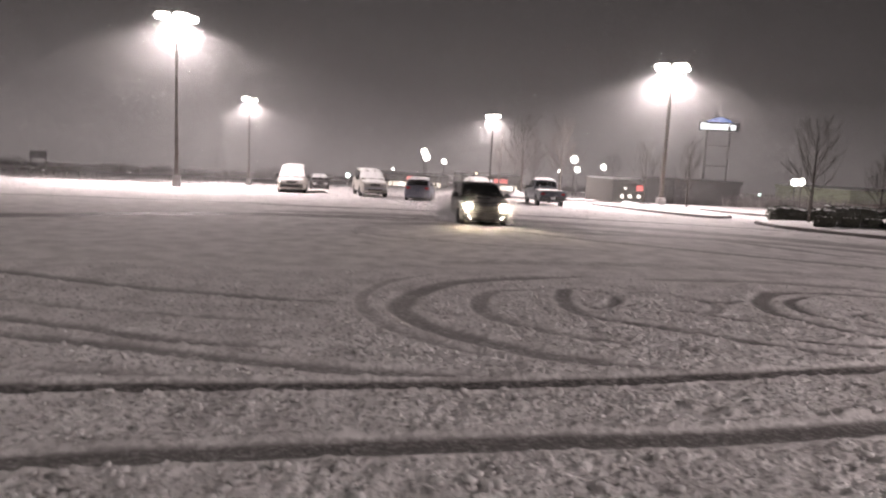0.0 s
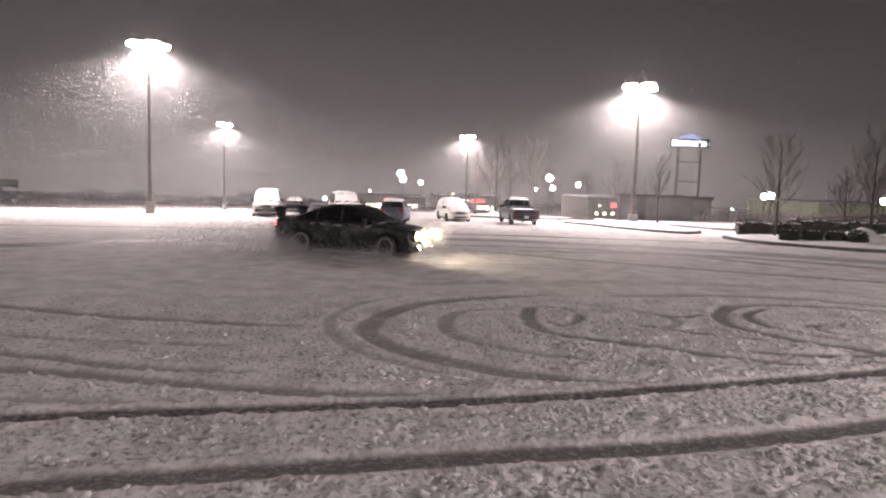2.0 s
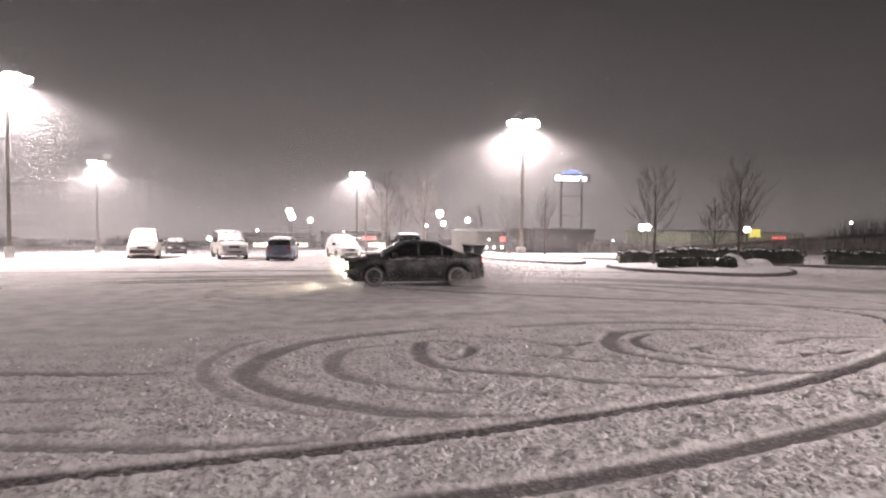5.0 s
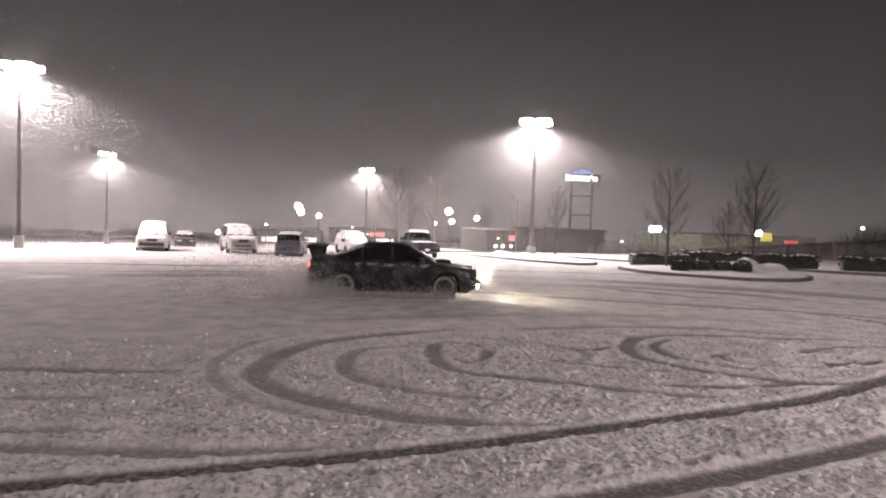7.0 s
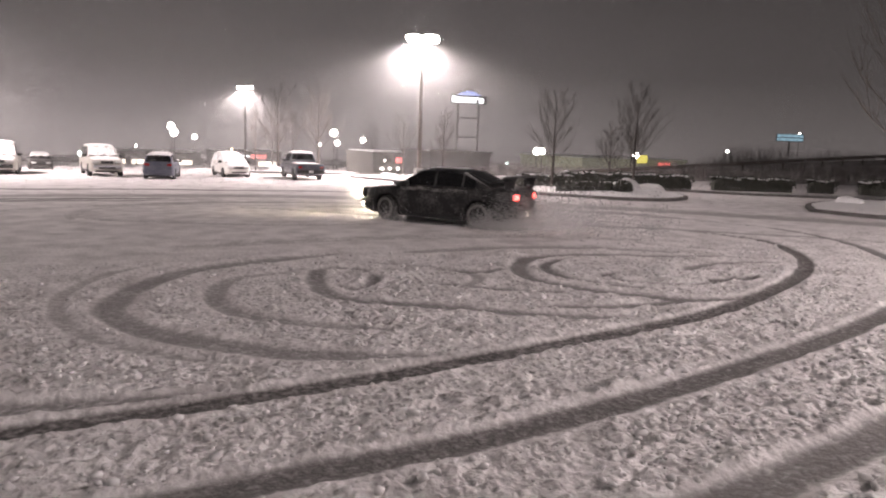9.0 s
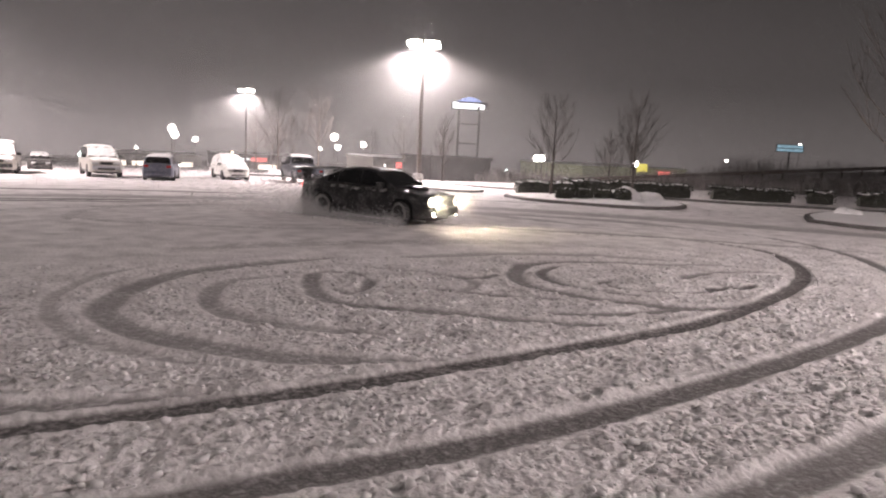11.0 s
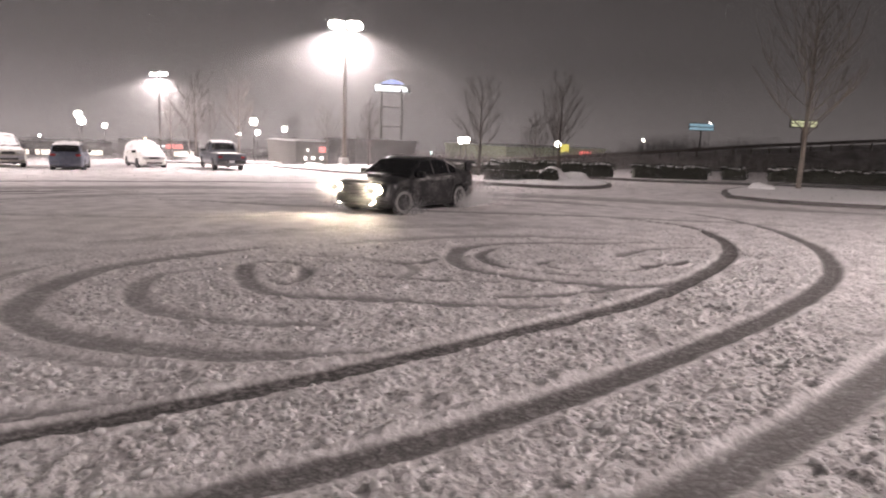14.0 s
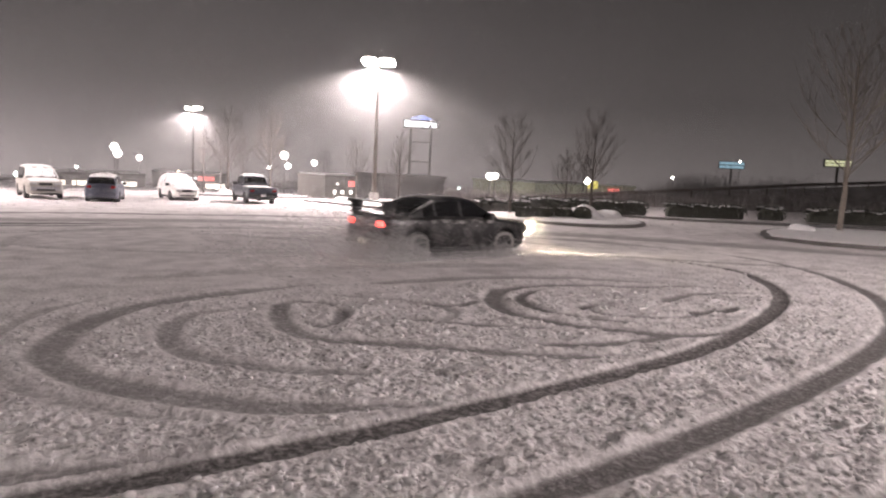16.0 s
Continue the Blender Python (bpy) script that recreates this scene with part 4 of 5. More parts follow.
def hedge(x0, y0, x1, y1, width, height, seed, z0=0.1):
    """A clipped hedge between two plan points, uneven on top, with snow lying on it."""
    rnd = random.Random(seed)
    length = math.hypot(x1 - x0, y1 - y0)
    y = (y0 + y1) / 2
    b = thing("hedge", pose((x0 + x1) / 2, y, ground_z(y) + z0, 0, 0, math.degrees(math.atan2(y1 - y0, x1 - x0))), "clipped evergreen hedge with snow on top", "hedge", "hedges along the road")

    def top(u):
        return height * (0.88 + 0.14 * abs(math.sin(u * length * 1.9 + seed)))

    def pt(u, v):
        x = (u - 0.5) * length
        a = math.pi * (0.02 + 0.96 * v)
        c, s = math.cos(a), math.sin(a)
        return Vector((x, -width / 2 * math.copysign(abs(c) ** 0.5, c), top(u) * s ** 0.6)), Vector((0, -c, s))

    n = max(6, int(length * 3))
    sec = []
    for i in range(n + 1):
        u = i / n
        x, h = (u - 0.5) * length, top(u) * 0.95
        k = 0.45 if i in (0, n) else 0.8 if i in (1, n - 1) else 1.0
        w, h = width / 2 * 0.9 * k, h * (0.4 + 0.6 * k)
        sec.append([(x, -w, 0), (x, -w, h * 0.75), (x, -w * 0.7, h * 0.95), (x, w * 0.7, h * 0.95), (x, w, h * 0.75), (x, w, 0)])
    bm = loft(bmesh.new(), sec)
    leafy(bm, pt, int(length * 420), 0.12, rnd)
    part("foliage", bm, LEAF, b)
    bm = bmesh.new()
    for i in range(int(length * 42)):
        u, k = rnd.random(), rnd.uniform(-0.85, 0.85)
        bmesh.ops.create_icosphere(bm, subdivisions=1, radius=rnd.uniform(0.05, 0.11), matrix=Matrix.Translation(((u - 0.5) * length, width / 2 * k, top(u) * (1.0 - 0.12 * k * k))) @ Matrix.Diagonal((1.2, 1, 0.33, 1)))
    part("snow_cover", bm, SNOW, b, "clumps of settled snow")
    return b


def island(name, outline, label):
    """A kerbed island: a dark kerb wall round a snow-covered top."""
    c = spline(outline + [outline[0]], 0.4)
    n = len(c)
    mid = c.mean(axis=0)
    i_ = thing(name, pose(0, 0, 0), label, "traffic island", kind="structure")
    ring = lambda k, dz: [(*(mid + (p - mid) * k), ground_z(p[1]) + dz) for p in c]
    bm = bmesh.new()
    loft(bm, [ring(1.0, -0.05), ring(0.997, 0.10), ring(0.985, 0.125), ring(0.955, 0.125), ring(0.955, 0.0)], True)
    part("kerb", bm, KERB, i_)
    rows = [ring(0.958, 0.118)] + [ring(k, 0.15 + 0.08 * (1 - k)) for k in (0.92, 0.8, 0.6, 0.35, 0.05)]
    bm = bmesh.new()
    vs = [[bm.verts.new(p) for p in r] for r in rows]
    for r, q in zip(vs, vs[1:]):
        for k in range(n):
            bm.faces.new((r[k], r[(k + 1) % n], q[(k + 1) % n], q[k]))
    bm.faces.new(vs[-1])
    part("snow_top", bm, SNOW, i_, "smooth snow on the island", smooth=True)
    return i_


island("island_1", [(13.9, 44.0), (14.6, 40.3), (15.3, 36.0), (16.8, 33.4), (18.6, 35.0), (19.2, 39.5), (18.6, 44.0), (16.0, 45.6)], "long kerbed island under snow with a lamp post")
island("island_2", [(16.5, 27.7), (17.3, 25.0), (18.4, 23.2), (20.2, 22.6), (22.8, 24.2), (24.2, 27.2), (23.4, 30.6), (20.5, 32.0), (17.4, 30.8)], "kerbed island with round bushes and young trees")
island("island_3", [(22.7, 18.2), (23.2, 16.0), (25.6, 13.7), (29.5, 12.2), (33.5, 13.5), (34.0, 18.0), (30.5, 21.3), (26.0, 20.6)], "kerbed island under snow with one tall tree")
island("island_4", [(8.0, 54.2), (11.2, 50.2), (15.4, 49.4), (17.0, 51.5), (14.5, 55.5), (10.5, 56.6)], "far kerbed island with bare trees")

tree(20.05, 30.7, 4.5, 3, BARK, 0.30, 0.13)
tree(22.3, 27.3, 4.6, 8, BARK, 0.29, 0.13)
tree(29.8, 19.6, 8.1, 5, PALE_BARK, 0.30, 0.13, "tall bare tree with pale bark on a snowy island")
tree(18.3, 39.6, 4.1, 11, BARK, 0.22, 0.13)
tree(14.2, 52.0, 5.6, 21, BARK, 0.30, 0.12)
tree(11.6, 53.5, 5.8, 22, BARK, 0.28, 0.12)
tree(27.8, 68.0, 5.6, 31, PALE_BARK, 0.34, 0)
tree(20.0, 92.0, 7.0, 32, BARK, 0.25, 0)
tree(22.6, 92.0, 7.4, 33, BARK, 0.22, 0)
tree(17.5, 90.0, 8.0, 34, BARK, 0.20, 0)
tree(36.5, 100.0, 6.5, 35, BARK, 0.30, 0)
tree(49.0, 58.0, 4.6, 36, BARK, 0.36, 0)
tree(25.2, 32.6, 3.2, 37, BARK, 0.30, 0.0)

for k, (x, y) in enumerate(((18.0, 26.75), (18.9, 26.5), (19.65, 26.1), (20.05, 25.3))):
    round_bush(x, y, 0.34, 0.54, k + 1)
hedge(23.0, 33.6, 29.6, 30.8, 0.9, 0.78, 2)
hedge(19.6, 33.2, 22.6, 32.4, 0.9, 0.75, 3, 0.0)
hedge(29.4, 29.0, 33.6, 27.4, 0.9, 0.74, 4)
hedge(34.2, 26.7, 35.4, 26.2, 0.9, 0.74, 5)
hedge(35.0, 24.4, 40.5, 20.6, 1.0, 0.78, 6)
hedge(41.2, 20.2, 47.0, 16.0, 1.0, 0.78, 7)


def mound(name, x, y, rx, ry, h, seed, label, category, mat=SNOW):
    rnd = random.Random(seed)
    bm = bmesh.new()
    bmesh.ops.create_icosphere(bm, subdivisions=4, radius=1.0)
    for v in bm.verts:
        k = 1 + 0.30 * noise.noise(v.co * 1.1 + Vector((seed, 0, 0))) + 0.06 * noise.noise(v.co * 4)
        v.co = Vector((v.co.x * rx * k, v.co.y * ry * k, max(-0.15, v.co.z * h * k)))
    ob = part(name, bm, mat, None, smooth=True)
    ob.matrix_basis = pose(x, y, ground_z(y) + 0.12, 0, 0, seed * 33)
    return tagged(ob, label, category)


mound("ploughed_snow_heap", 22.0, 27.4, 1.3, 0.9, 0.62, 1, "rounded heap of ploughed snow by the bushes", "snow heap")
mound("ploughed_snow_heap", 23.2, 27.0, 1.2, 0.8, 0.42, 2, "long heap of ploughed snow by the tree", "snow heap")
mound("boulder", 27.6, 20.0, 0.62, 0.4, 0.30, 3, "flat snow-covered boulder on the island", "boulder")
mound("boulder", 16.2, 39.0, 0.7, 0.4, 0.28, 4, "low snow-covered boulder by the lamp post", "boulder")
mound("boulder", 15.4, 41.0, 0.7, 0.4, 0.30, 5, "low snow-covered boulder by the lamp post", "boulder")
mound("boulder", 17.6, 37.8, 0.6, 0.4, 0.24, 6, "low snow-covered boulder near a bare tree", "boulder")
for k, (x, y) in enumerate(((11.0, 52.0), (12.4, 51.6), (13.6, 51.2))):
    mound("boulder", x, y, 0.6, 0.5, 0.45, 7 + k, "snowy shrub mound on the far island", "shrub", LEAF if k % 2 else SNOW)


def far_woods(name, spine, height, count, seed, label):
    """Distant brush: many thin bare stems along a plan line, with an uneven top."""
    rnd = random.Random(seed)
    c = spline(spine, 1.0)
    vs, fs = [], []
    for i in range(count):
        p = c[rnd.randrange(len(c))] + np.array((rnd.uniform(-1.5, 1.5), rnd.uniform(-3, 3)))
        z = ground_z(p[1]) - 0.2
        lump = 0.55 + 0.45 * abs(math.sin(p[0] * 0.31 + seed) * math.sin(p[0] * 0.13 + 1))
        h = height * lump * rnd.uniform(0.25, 1.0)
        w = rnd.uniform(0.02, 0.09)
        dx, dy = rnd.uniform(-0.35, 0.35) * h, rnd.uniform(-0.3, 0.3) * h
        a = rnd.uniform(0, math.pi)
        ex, ey = w * math.cos(a), w * math.sin(a)
        k = len(vs)
        vs += [(p[0] - ex, p[1] - ey, z), (p[0] + ex, p[1] + ey, z), (p[0] + dx, p[1] + dy, z + h), (p[0] + ey, p[1] - ex, z)]
        fs += [(k, k + 1, k + 2), (k + 1, k + 3, k + 2), (k + 3, k, k + 2)]
    ob = new(name, mesh_of(name, vs, fs, BRUSH))
    return tagged(ob, label, "woods", kind="stuff")


far_woods("far_woods", [(-170, 140), (-90, 150), (-30, 152), (0, 165)], 3.4, 14000, 1, "dark winter brush along the far edge of the lot")
far_woods("far_woods", [(0, 190), (40, 190), (90, 175)], 3.6, 7000, 2, "dark winter brush behind the far shops")
far_woods("far_woods", [(33, 66), (45, 50), (60, 40), (80, 28), (110, 10)], 2.4, 16000, 3, "dense dark brush on the bank beyond the hedges")
far_woods("far_woods", [(70, 66), (95, 50), (125, 30), (150, 5)], 5.5, 14000, 4, "taller dark woods on the rising bank")

# the road bank with its guard rail
def road_bank():
    b = thing("road_bank", pose(0, 0, 0), "dark brushy bank carrying a road with a guard rail", "bank", kind="structure")
    pts = [((38, 52), -0.25), ((50, 47), 0.9), ((62, 42), 2.0), ((76, 36), 3.1), ((92, 28), 4.2), ((120, 14), 5.0)]
    sec = []
    for (x, y), z in pts:
        g = ground_z(y) - 0.3
        sec.append([(x - 2.5, y - 5, g), (x, y, max(g + 0.1, z - 0.75)), (x + 4, y + 8, max(g + 0.1, z - 0.75)), (x + 7, y + 13, g)])
    part("slope", loft(bmesh.new(), sec), BRUSH, b)
    rail = [(x, y, z) for (x, y), z in pts]
    bm = bmesh.new()
    sec = [[(x, y - 0.05, z - 0.15), (x, y - 0.08, z), (x, y - 0.05, z + 0.15), (x, y + 0.02, z + 0.15), (x, y + 0.02, z - 0.15)] for x, y, z in rail]
    part("guard_rail", loft(bm, sec), POLE_PAINT, b, "dark steel guard rail")
    for p, q in zip(rail, rail[1:]):
        for k in range(7):
            x, y, z = Vector(p).lerp(Vector(q), k / 7)
            part("post", boxed(x - 0.06, x + 0.06, y + 0.03, y + 0.15, z - 0.8, z + 0.1), POLE_PAINT, b)


road_bank()


# ---- buildings and signs ----
STUCCO = material("pale_stucco", (0.15, 0.142, 0.128), 0.85, second=(0.12, 0.114, 0.10), scale=0.7, bump=0.2)
DARK_WALL = material("dark_block_wall", (0.045, 0.041, 0.039), 0.9, second=(0.03, 0.028, 0.027), scale=0.5, bump=0.3)
LIT_WINDOW = glow("lit_window", (1.0, 0.86, 0.72), 1.6)


def shop(name, x0, x1, y0, y1, z0, z1, mat, label, windows=(), signs=(), lamps=()):
    b = thing(name, pose(x0, y0, z0), label, "shop", "far shops")
    w, d, h = x1 - x0, y1 - y0, z1 - z0
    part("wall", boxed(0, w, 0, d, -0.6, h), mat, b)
    part("parapet", boxed(-0.15, w + 0.15, -0.15, d + 0.15, h, h + 0.25), mat, b)
    if mat is not DARK_WALL:
        part("roof_snow", boxed(0.1, w - 0.1, 0.1, d - 0.1, h + 0.25, h + 0.33), SNOW, b, "snow on the roof")
    for a, c, e, f in windows:
        win = part("window", boxed(a, c, -0.06, 0.02, e, f), LIT_WINDOW, b, "lit shop window")
        part("window_frame", boxed(a - 0.08, c + 0.08, -0.03, 0.0, e - 0.08, f + 0.08), TRIM, win)
    for a, c, e, f, m in signs:
        part("sign_panel", boxed(a, c, -0.2, -0.02, e, f, 0.04), m, b, "lit shop sign, plain shape")
    for a, e, r in lamps:
        part("wall_lamp", lathe(bmesh.new(), [(r * 0.5, -r), (r, -r * 0.4), (r, r * 0.4), (r * 0.5, r)], 10), WALL_WHITE, b, "bright wall lamp", m=pose(a, -0.3, e))
    return b


shop("shop_with_lamps", 27.2, 32.6, 75, 84, -2.4, 0.25, STUCCO, "pale shop with a row of wall lamps and a red sign", signs=((2.7, 3.5, 1.75, 2.35, SIGN_RED),),
     lamps=((1.0, 1.1, 0.17), (1.9, 1.12, 0.17), (2.9, 1.14, 0.17), (4.0, 1.16, 0.17), (5.1, 1.18, 0.17), (1.3, 2.0, 0.12)))
shop("dark_block_building", 28.1, 34.6, 62, 69, -2.1, 0.85, DARK_WALL, "windowless dark block building in the snow")
shop("long_shop", 0.0, 18.0, 142, 156, -5.2, -2.3, STUCCO, "long low shop front lit from inside", windows=((1, 5, 0.6, 1.7), (6, 10, 0.6, 1.7), (11.5, 16.5, 0.6, 1.7)), signs=((9.6, 11.2, 2.1, 2.9, SIGN_RED),), lamps=((3, 1.4, 0.35), (8.6, 1.4, 0.35), (14, 1.4, 0.35)))
shop("corner_shop", 20.5, 33.0, 141, 152, -5.2, -1.7, STUCCO, "low shop with a red sign and lit windows", windows=((1.5, 5.5, 0.6, 1.8), (8, 11.5, 0.6, 1.8)), signs=((6.6, 9.6, 2.3, 3.1, SIGN_RED), (4.6, 6.4, 2.6, 2.9, SIGN_WHITE)), lamps=((2, 1.2, 0.4), (5, 1.2, 0.4), (10, 1.2, 0.4)))
# the pale store has no floodlights: its lit look is emission in the cladding
shop("pale_store", 53.5, 70.5, 72, 86, -2.2, 0.35, material("glowing_store_cladding", (0.40, 0.40, 0.30), 0.8, second=(0.33, 0.33, 0.25), scale=0.4, emit=(0.5, 0.5, 0.36), power=0.13), "pale store beyond the hedges, its walls made to glow faintly", signs=((8.6, 10.2, 2.3, 3.3, SIGN_YELLOW), (12.2, 14.2, 1.7, 2.4, SIGN_RED)))


def pylon_sign():
    """A tall two-legged sign: blue gable over a dark board with white bars."""
    z = ground_z(100)
    s = thing("pylon_sign", pose(52.3, 100, 0, 0, 0, -22), "tall lit pylon sign with blue gable and white band", "sign")
    for x in (-1.6, 1.6):
        part("leg", boxed(x - 0.16, x + 0.16, -0.16, 0.16, z, 8.2), POLE_PAINT, s)
    for h in (2.6, 5.6):
        part("brace", boxed(-1.44, 1.44, -0.06, 0.06, h - 0.08, h + 0.08), POLE_PAINT, s)
    part("board", boxed(-2.85, 2.85, -0.3, 0.3, 7.75, 9.05, 0.05), TRIM, s)
    bm = bmesh.new()
    loft(bm, [[(-1.9, y, 9.05), (1.9, y, 9.05), (1.2, y, 9.45), (0.25, y, 9.75), (-0.25, y, 9.75), (-1.2, y, 9.45)] for y in (-0.3, 0.3)])
    part("gable", bm, SIGN_BLUE, s, "glowing blue gable")
    for x, w, h in ((-2.25, 0.75, 0.95), (-1.35, 0.85, 0.8), (-0.3, 1.05, 0.8), (0.75, 0.8, 0.8), (1.38, 0.2, 0.45), (1.95, 0.7, 0.7)):
        part("white_bar", boxed(x - w / 2, x + w / 2, -0.36, -0.3, 7.95 if h > 0.5 else 8.4, 7.95 + h if h > 0.5 else 8.85), SIGN_WHITE, s)


pylon_sign()


def pole_sign(x, y, z, w, h, mat, label, lean=0):
    g = ground_z(y)
    s = thing("road_sign", pose(x, y, 0, 0, 0, -40), label, "sign")
    part("leg", boxed(-0.15, 0.15, 0.05, 0.35, g, z), POLE_PAINT, s)
    part("frame", boxed(-w / 2 - 0.15, w / 2 + 0.15, 0.0, 0.4, z - 0.15, z + h + 0.15), TRIM, s)
    part("panel", boxed(-w / 2, w / 2, -0.08, 0.0, z, z + h), mat, s, "lit panel, plain")
    part("stripe", boxed(-w / 2, w / 2, -0.10, -0.08, z + h * 0.42, z + h * 0.55), TRIM, s)


pole_sign(139.4, 110, 4.8, 5.4, 1.4, SIGN_TEAL, "tall teal filling-station sign far off")
pole_sign(97.2, 60, 4.75, 3.4, 0.8, SIGN_CREAM, "cream lit sign seen behind the tall tree")


def notice_board():
    z = ground_z(95)
    s = thing("notice_board", pose(-40.4, 95, z), "dark notice board by a low fence at the lot's edge", "sign")
    part("board", boxed(-1.0, 1.0, -0.08, 0.08, 1.9, 2.9), TRIM, s)
    for x in (-0.9, 0.9):
        part("leg", boxed(x - 0.07, x + 0.07, -0.06, 0.06, -0.1, 1.9), POLE_PAINT, s)
    f = thing("fence", pose(-42, 96, z), "low dark rail fence half lost in snow", "fence")
    for k in range(9):
        part("post", boxed(k * 1.5 - 6.06, k * 1.5 - 5.94, -0.06, 0.06, -0.1, 0.95), POLE_PAINT, f)
    for h in (0.45, 0.85):
        part("rail", boxed(-6.1, 6.1, -0.1, -0.06, h - 0.05, h + 0.05), POLE_PAINT, f)


notice_board()

# road edge beyond the islands
def road_edge():
    c = spline([(14, 60), (20.5, 42), (22.7, 36.8), (27.3, 29.6), (29.8, 25.4), (35.3, 20.6), (50, 10)], 0.6)
    bm = bmesh.new()
    sec = []
    for a, b in zip(c, np.roll(c, -1, axis=0)):
        d = b - a if np.hypot(*(b - a)) < 3 else d
        n = np.array((-d[1], d[0])) / np.hypot(*d)
        g = ground_z(a[1])
        sec.append([(*(a + n * o), g + z) for o, z in ((0.09, -0.05), (0.08, 0.11), (0.04, 0.13), (-0.12, 0.13), (-0.14, -0.05))])
    return tagged(part("kerb_line", loft(bm, sec), KERB), "dark kerb along the far road", "kerb", kind="structure")


road_edge()


# ---- the drifting car ----
ROOF_DUST = material("roof_dust", (0.02, 0.02, 0.02), 0.7, second=(0.18, 0.175, 0.17), scale=3, spread=(0.4, 0.75))
sport, sport_wheels = vehicle("sport_sedan", SEDAN, pose(0, 0, 0), "black sport sedan with tall rear wing, drifting on snow", "car")
for sgn in (-1, 1):
    stand = [[(-2.13, y, 0.97), (-1.92, y, 0.97), (-1.86, y, 1.27), (-2.22, y, 1.27)] for y in (sgn * 0.66 - 0.025, sgn * 0.66 + 0.025)]
    part("wing_stand", loft(bmesh.new(), stand), BLACK_PAINT, sport)
    part("fog_light", lathe(bmesh.new(), [(0.085, 0), (0.085, 0.05), (0.04, 0.07)], 14), FOG_LIGHT, sport, "glowing fog light", m=pose(2.17, sgn * 0.50, 0.36, 0, 90, 0))
blade = [[(x, y, z - (0.05 if abs(y) > 0.70 else 0.0)) for x, z in ((-2.25, 1.295), (-2.12, 1.310), (-1.92, 1.292), (-1.84, 1.265), (-1.92, 1.27), (-2.24, 1.27))] for y in (-0.76, -0.69, -0.35, 0, 0.35, 0.69, 0.76)]
part("wing_blade", loft(bmesh.new(), blade), BLACK_PAINT, sport, "tall rear wing")
part("nose_panel", boxed(1.90, 2.17, -0.47, 0.47, 0.48, 0.755, 0.06, 3), BLACK_PAINT, sport)
part("boot_lid", boxed(-2.14, -1.58, -0.60, 0.60, 0.985, 1.012, 0.012, 2), BLACK_PAINT, sport)
part("rear_lip", boxed(-2.26, -2.05, -0.72, 0.72, 0.545, 0.585, 0.02, 2), BLACK_PAINT, sport, "bumper ledge with a dusting of snow")
part("hood_scoop", loft(bmesh.new(), [[(x, -w, z0), (x, -w * 0.85, z1), (x, w * 0.85, z1), (x, w, z0)] for x, w, z0, z1 in ((0.95, 0.26, 0.90, 0.955), (1.25, 0.27, 0.88, 0.99), (1.48, 0.26, 0.86, 0.975))]), BLACK_PAINT, sport)
part("scoop_mouth", boxed(1.47, 1.49, -0.21, 0.21, 0.885, 0.96), TRIM, sport)
part("exhaust", lathe(bmesh.new(), [(0.055, 0), (0.055, 0.16), (0.045, 0.16), (0.045, 0.05)], 12), CHROME, sport, m=pose(-2.1, -0.55, 0.27, 0, -90, 0))
part("roof_snow", sheet(bmesh.new(), [[(x, 0.52 * k, 1.405 + 0.012 * (1 - k * k) - 0.035 * abs(x + 0.2)) for k in np.linspace(-1, 1, 9)] for x in np.linspace(-0.75, 0.25, 8)]), ROOF_DUST, sport, "thin grey snow film", smooth=True)
DUSTED_PAINT = material("dusted_paint", (0.02, 0.02, 0.02), 0.8, second=(0.42, 0.41, 0.40), scale=4.5, spread=(0.42, 0.68))
PILLAR_SNOW = material("pillar_snow", (0.10, 0.10, 0.10), 0.8, second=(0.6, 0.59, 0.58), scale=7, spread=(0.3, 0.6))
for sgn in (-1, 1):
    # snow packed along the doors, on the rear pillars and behind the wheels
    rows = [[(x, sgn * (0.862 - 0.012 * j + 0.008), 0.835 + 0.025 * j + 0.018 * math.sin(7 * x) + 0.012 * math.sin(23 * x)) for j in range(4)] for x in np.linspace(-1.0, 0.9, 30)]
    part("packed_snow", sheet(bmesh.new(), rows), DUSTED_PAINT, sport, "thin packed snow under the windows", smooth=True)
    rows = [[(-1.52 + 0.70 * u + k * (0.10 - 0.05 * u), sgn * (0.76 - 0.13 * u - 0.045 * (k < 0.5)), 1.005 + 0.335 * u + (0.02 if k < 0.5 else -0.03)) for k in (0.0, 0.5, 1.0)] for u in np.linspace(0, 1, 12)]
    part("pillar_snow", sheet(bmesh.new(), rows), PILLAR_SNOW, sport, "snow caught along the rear pillar", smooth=True)

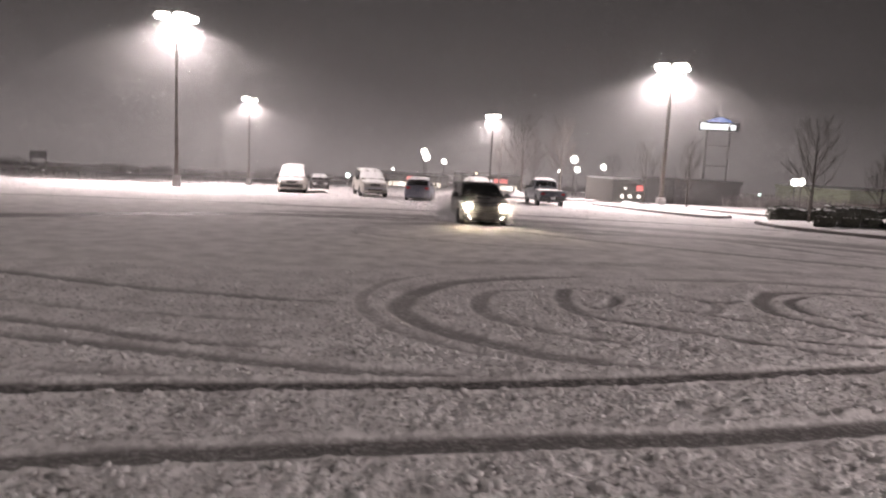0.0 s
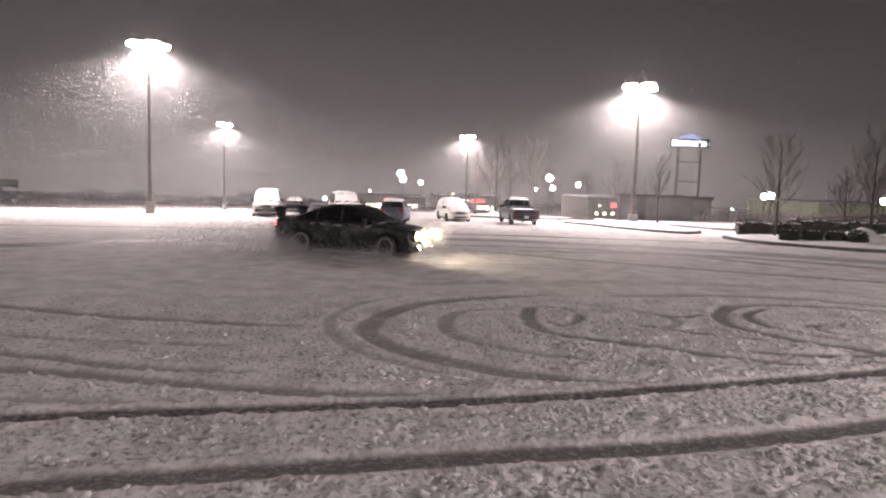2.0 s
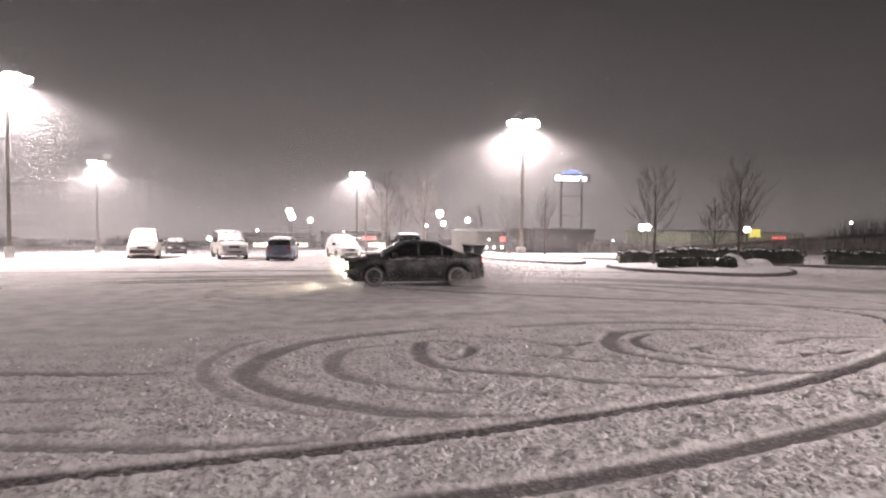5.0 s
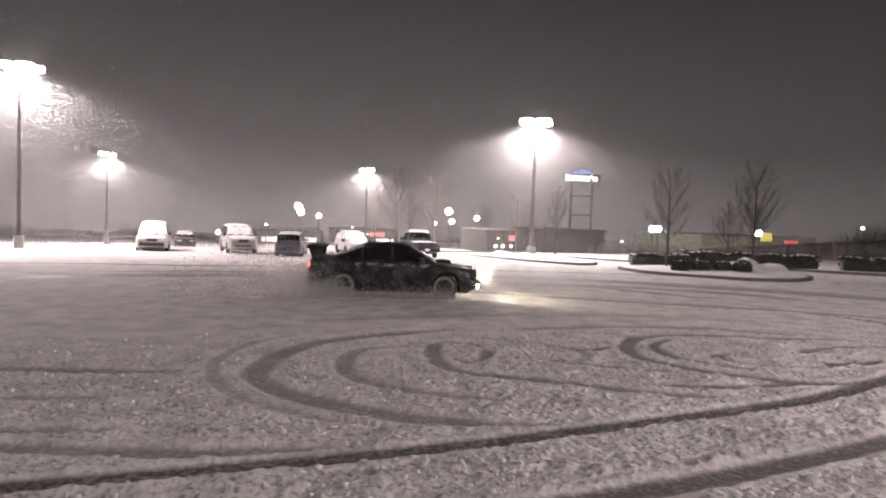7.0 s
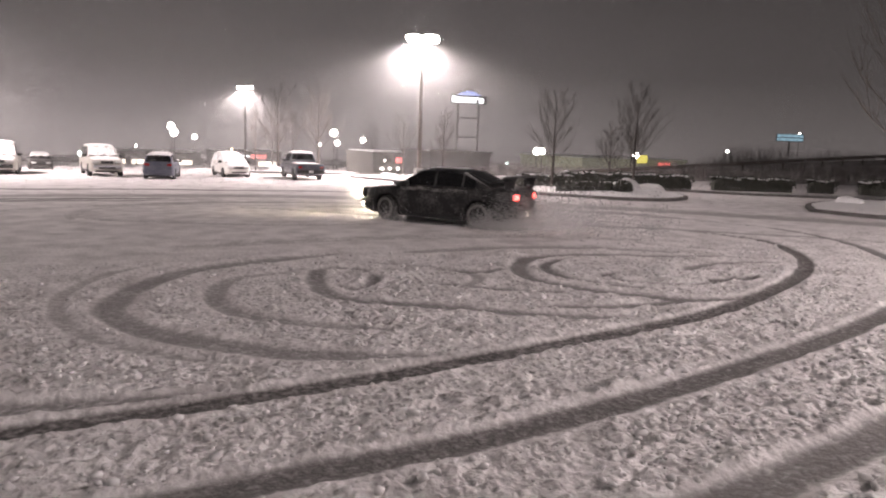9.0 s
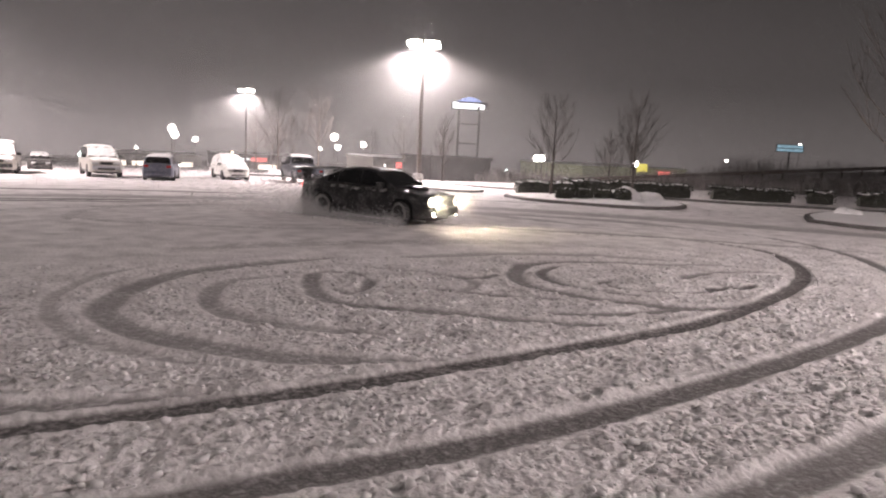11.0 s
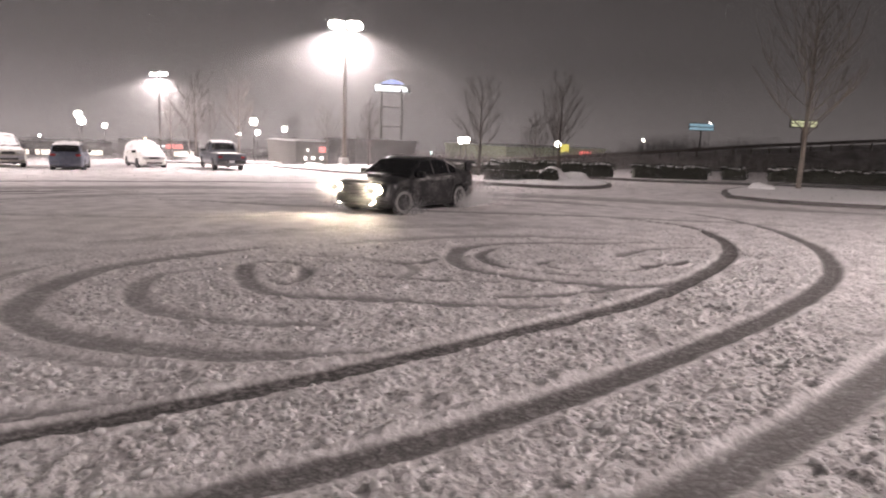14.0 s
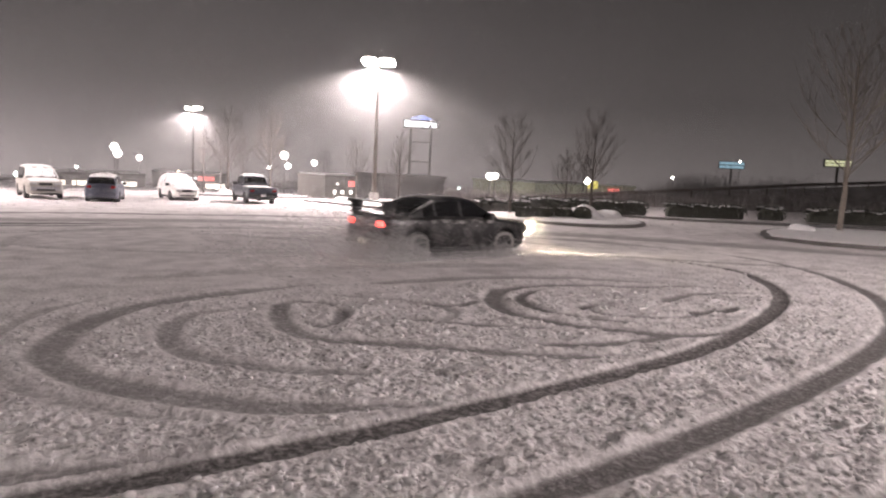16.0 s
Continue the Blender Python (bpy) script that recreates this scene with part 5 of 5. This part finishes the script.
# seconds, place and heading
DRIFT = [(0.0, 3.1, 25.0, -93), (0.5, 1.8, 24.9, -82), (1.0, 0.45, 23.4, -69), (1.5, -0.37, 21.8, -53), (2.0, -0.55, 20.3, -26), (2.5, 0.1, 19.15, -5), (3.0, 1.2, 18.0, 21), (3.5, 2.72, 18.0, 52),
         (3.7, 3.1, 18.6, 67), (4.2, 4.0, 20.1, 108), (4.7, 4.7, 21.4, 150), (5.2, 5.05, 22.4, 190), (5.8, 4.9, 22.8, 232), (6.0, 4.55, 22.3, 255), (6.5, 3.75, 20.8, 298), (7.0, 3.25, 18.75, 346), (7.5, 4.0, 18.0, 364),
         (8.0, 5.1, 17.1, 403), (8.3, 6.3, 17.6, 430), (8.5, 7.1, 17.8, 447), (9.0, 7.45, 17.5, 486), (9.5, 7.6, 18.05, 543), (10.0, 7.4, 18.9, 585), (10.5, 6.9, 19.6, 622), (11.0, 6.35, 19.4, 662), (11.5, 6.25, 18.3, 706), (12.0, 6.78, 17.1, 742),
         (12.5, 8.05, 16.7, 783), (13.0, 8.85, 16.8, 829), (13.5, 9.25, 17.6, 887), (14.0, 8.65, 17.95, 925), (14.3, 8.2, 18.0, 945), (14.6, 7.65, 18.0, 968), (15.0, 7.25, 18.65, 1006), (15.5, 6.9, 17.5, 1064), (16.0, 7.84, 16.55, 1088)]


def flakes(name, points, sizes, label, seed, mat, kind="stuff"):
    """Loose snow: one tiny flat crystal for each point."""
    rng = np.random.default_rng(seed)
    n = len(points)
    base = np.array([(1, 0, 0), (-0.5, 0.87, 0), (-0.5, -0.87, 0)])
    axes = rng.normal(size=(n, 3, 3))
    q, _ = np.linalg.qr(axes)
    v = np.einsum("nij,kj->nki", q, base) * sizes[:, None, None] + points[:, None, :]
    f = np.arange(n * 3).reshape(-1, 3)
    me = bpy.data.meshes.new(name)
    me.vertices.add(n * 3)
    me.vertices.foreach_set("co", v.astype(np.float32).ravel())
    me.loops.add(f.size)
    me.loops.foreach_set("vertex_index", f.astype(np.int32).ravel())
    me.polygons.add(len(f))
    me.polygons.foreach_set("loop_start", np.arange(0, f.size, 3, dtype=np.int32))
    me.update(calc_edges=True)
    me.materials.append(mat)
    return tagged(new(name, me), label, "snow", kind=kind)


def spray_cloud():
    """Powder thrown up behind the rear wheels and along the outer side."""
    rng = np.random.default_rng(7)
    n = 62000
    u = np.minimum(rng.exponential(0.36, n), 1.5)
    side = np.where(rng.random(n) < 0.45, 0.7, -0.7)
    x = -1.35 - 2.6 * u + rng.normal(0, 0.16, n)
    y = side + rng.normal(0, 0.16 + 0.5 * u, n) - 0.35 * u
    z = np.abs(rng.normal(0, 0.10 + 0.62 * np.sqrt(u) * (1 - 0.4 * u), n)) + 0.02
    # a low skirt of powder along the outer side, and puffs round each wheel
    m = 7000
    x2 = rng.uniform(-2.0, 1.6, m)
    y2 = -0.85 - np.abs(rng.normal(0, 0.28, m))
    z2 = np.abs(rng.normal(0, 0.13, m)) + 0.02
    w = 4500
    x3 = rng.choice((-1.45, 1.1), w) + rng.normal(0, 0.28, w)
    y3 = rng.choice((-0.95, 0.95), w) + rng.normal(0, 0.10, w)
    z3 = np.abs(rng.normal(0, 0.2, w)) + 0.02
    pts = np.stack([np.r_[x, x2, x3], np.r_[y, y2, y3], np.r_[z, z2, z3]], 1)
    return flakes("snow_spray", pts, rng.uniform(0.006, 0.026, n + m + w), "powder snow thrown up by the spinning wheels", 3, SPRAY)


def beam_glare():
    """Thin wisps added close before the headlights to stand for their glare."""
    rng = np.random.default_rng(8)
    n = 60000
    r = 0.03 + 0.62 * rng.random(n) ** 1.5
    d = rng.normal(size=(n, 3))
    d[:, 0] = np.abs(d[:, 0])
    d /= np.linalg.norm(d, axis=1)[:, None]
    pts = np.array((2.26, 0, 0.64)) + d * r[:, None]
    pts[:, 1] += np.where(rng.random(n) < 0.5, 0.58, -0.58)
    pts[:, 2] = np.maximum(pts[:, 2], 0.03)
    return flakes("headlight_glare", pts, rng.uniform(0.004, 0.014, n), "thin snow-like wisps added before the headlights as their glare", 4, HAZE)


spray, beam = spray_cloud(), beam_glare()


def falling_snow():
    """Single flakes through the whole air."""
    rng = np.random.default_rng(11)
    n = 420000
    d = 8 + 115 * rng.random(n) ** 0.8
    az = np.radians(8 + 117 * rng.random(n) ** 0.8)
    pts = np.stack([d * np.cos(az), d * np.sin(az), 0.3 + 22 * rng.random(n)], 1)
    return flakes("falling_snow", pts, (0.002 + 0.00014 * d) * rng.uniform(0.6, 1.4, n), "falling snow drifting through the lamplight", 5, FLAKE)


def snow_haze():
    """Fine snow filling the air, massed round and under the lamps as their halos."""
    rng = np.random.default_rng(17)
    made = []
    for cx, cy, top, n, reach, size in ((-12.05, 45.0, 9.8, 260000, 19, 0.034), (18.0, 42.5, 8.5, 240000, 17, 0.034), (-12.6, 80.0, 9.0, 90000, 20, 0.055), (15.3, 85.0, 9.2, 90000, 20, 0.055)):
        r = 0.4 + reach * rng.random(n) ** 0.72
        d = rng.normal(size=(n, 3))
        d[:, 2] = np.where(rng.random(n) < 0.75, -np.abs(d[:, 2]), d[:, 2])
        d /= np.linalg.norm(d, axis=1)[:, None]
        pts = np.array((cx, cy, ground_z(cy) + top)) + d * r[:, None]
        keep = pts[:, 2] > ground_z(cy) + 0.3
        made.append((pts[keep], size * rng.uniform(0.6, 1.4, n)[keep]))
    n = 520000
    d = 26 + 95 * rng.random(n) ** 0.8
    az = np.radians(8 + 117 * rng.random(n))
    pts = np.stack([d * np.cos(az), d * np.sin(az), -2 + 16 * rng.random(n) ** 1.4], 1)
    made.append((pts, (0.016 + 0.0014 * d) * rng.uniform(0.6, 1.4, n)))
    return flakes("snow_haze", np.concatenate([m[0] for m in made]), np.concatenate([m[1] for m in made]), "fine snow filling the air, massed into halos under the lamps", 6, HAZE)


snowfall, haze = falling_snow(), snow_haze()


def motions():
    rows = [(t, pose(x, y, ground_z(y), 0, 0, h)) for t, x, y, h in DRIFT]
    walk(sport, rows)
    walk(spray, rows)
    walk(snowfall, [(0.0, pose(0, 0, 0)), (16.0, pose(-1.0, 0, -5.0))])
    walk(haze, [(0.0, pose(0, 0, 0.25)), (16.0, pose(-0.3, 0, -0.35))])
    walk(beam, rows)
    for wh, a, sgn in sport_wheels:
        base = Matrix.Translation(wh.location)
        steer = -14 if a > 0 else 0
        turn = 0 if sgn > 0 else 180
        walk(wh, [(k / 10, base @ pose(0, 0, 0, 0, 0, steer + turn) @ pose(0, 0, 0, 0, (1 if sgn > 0 else -1) * (62 * k % 360), 0)) for k in range(161)])


motions()
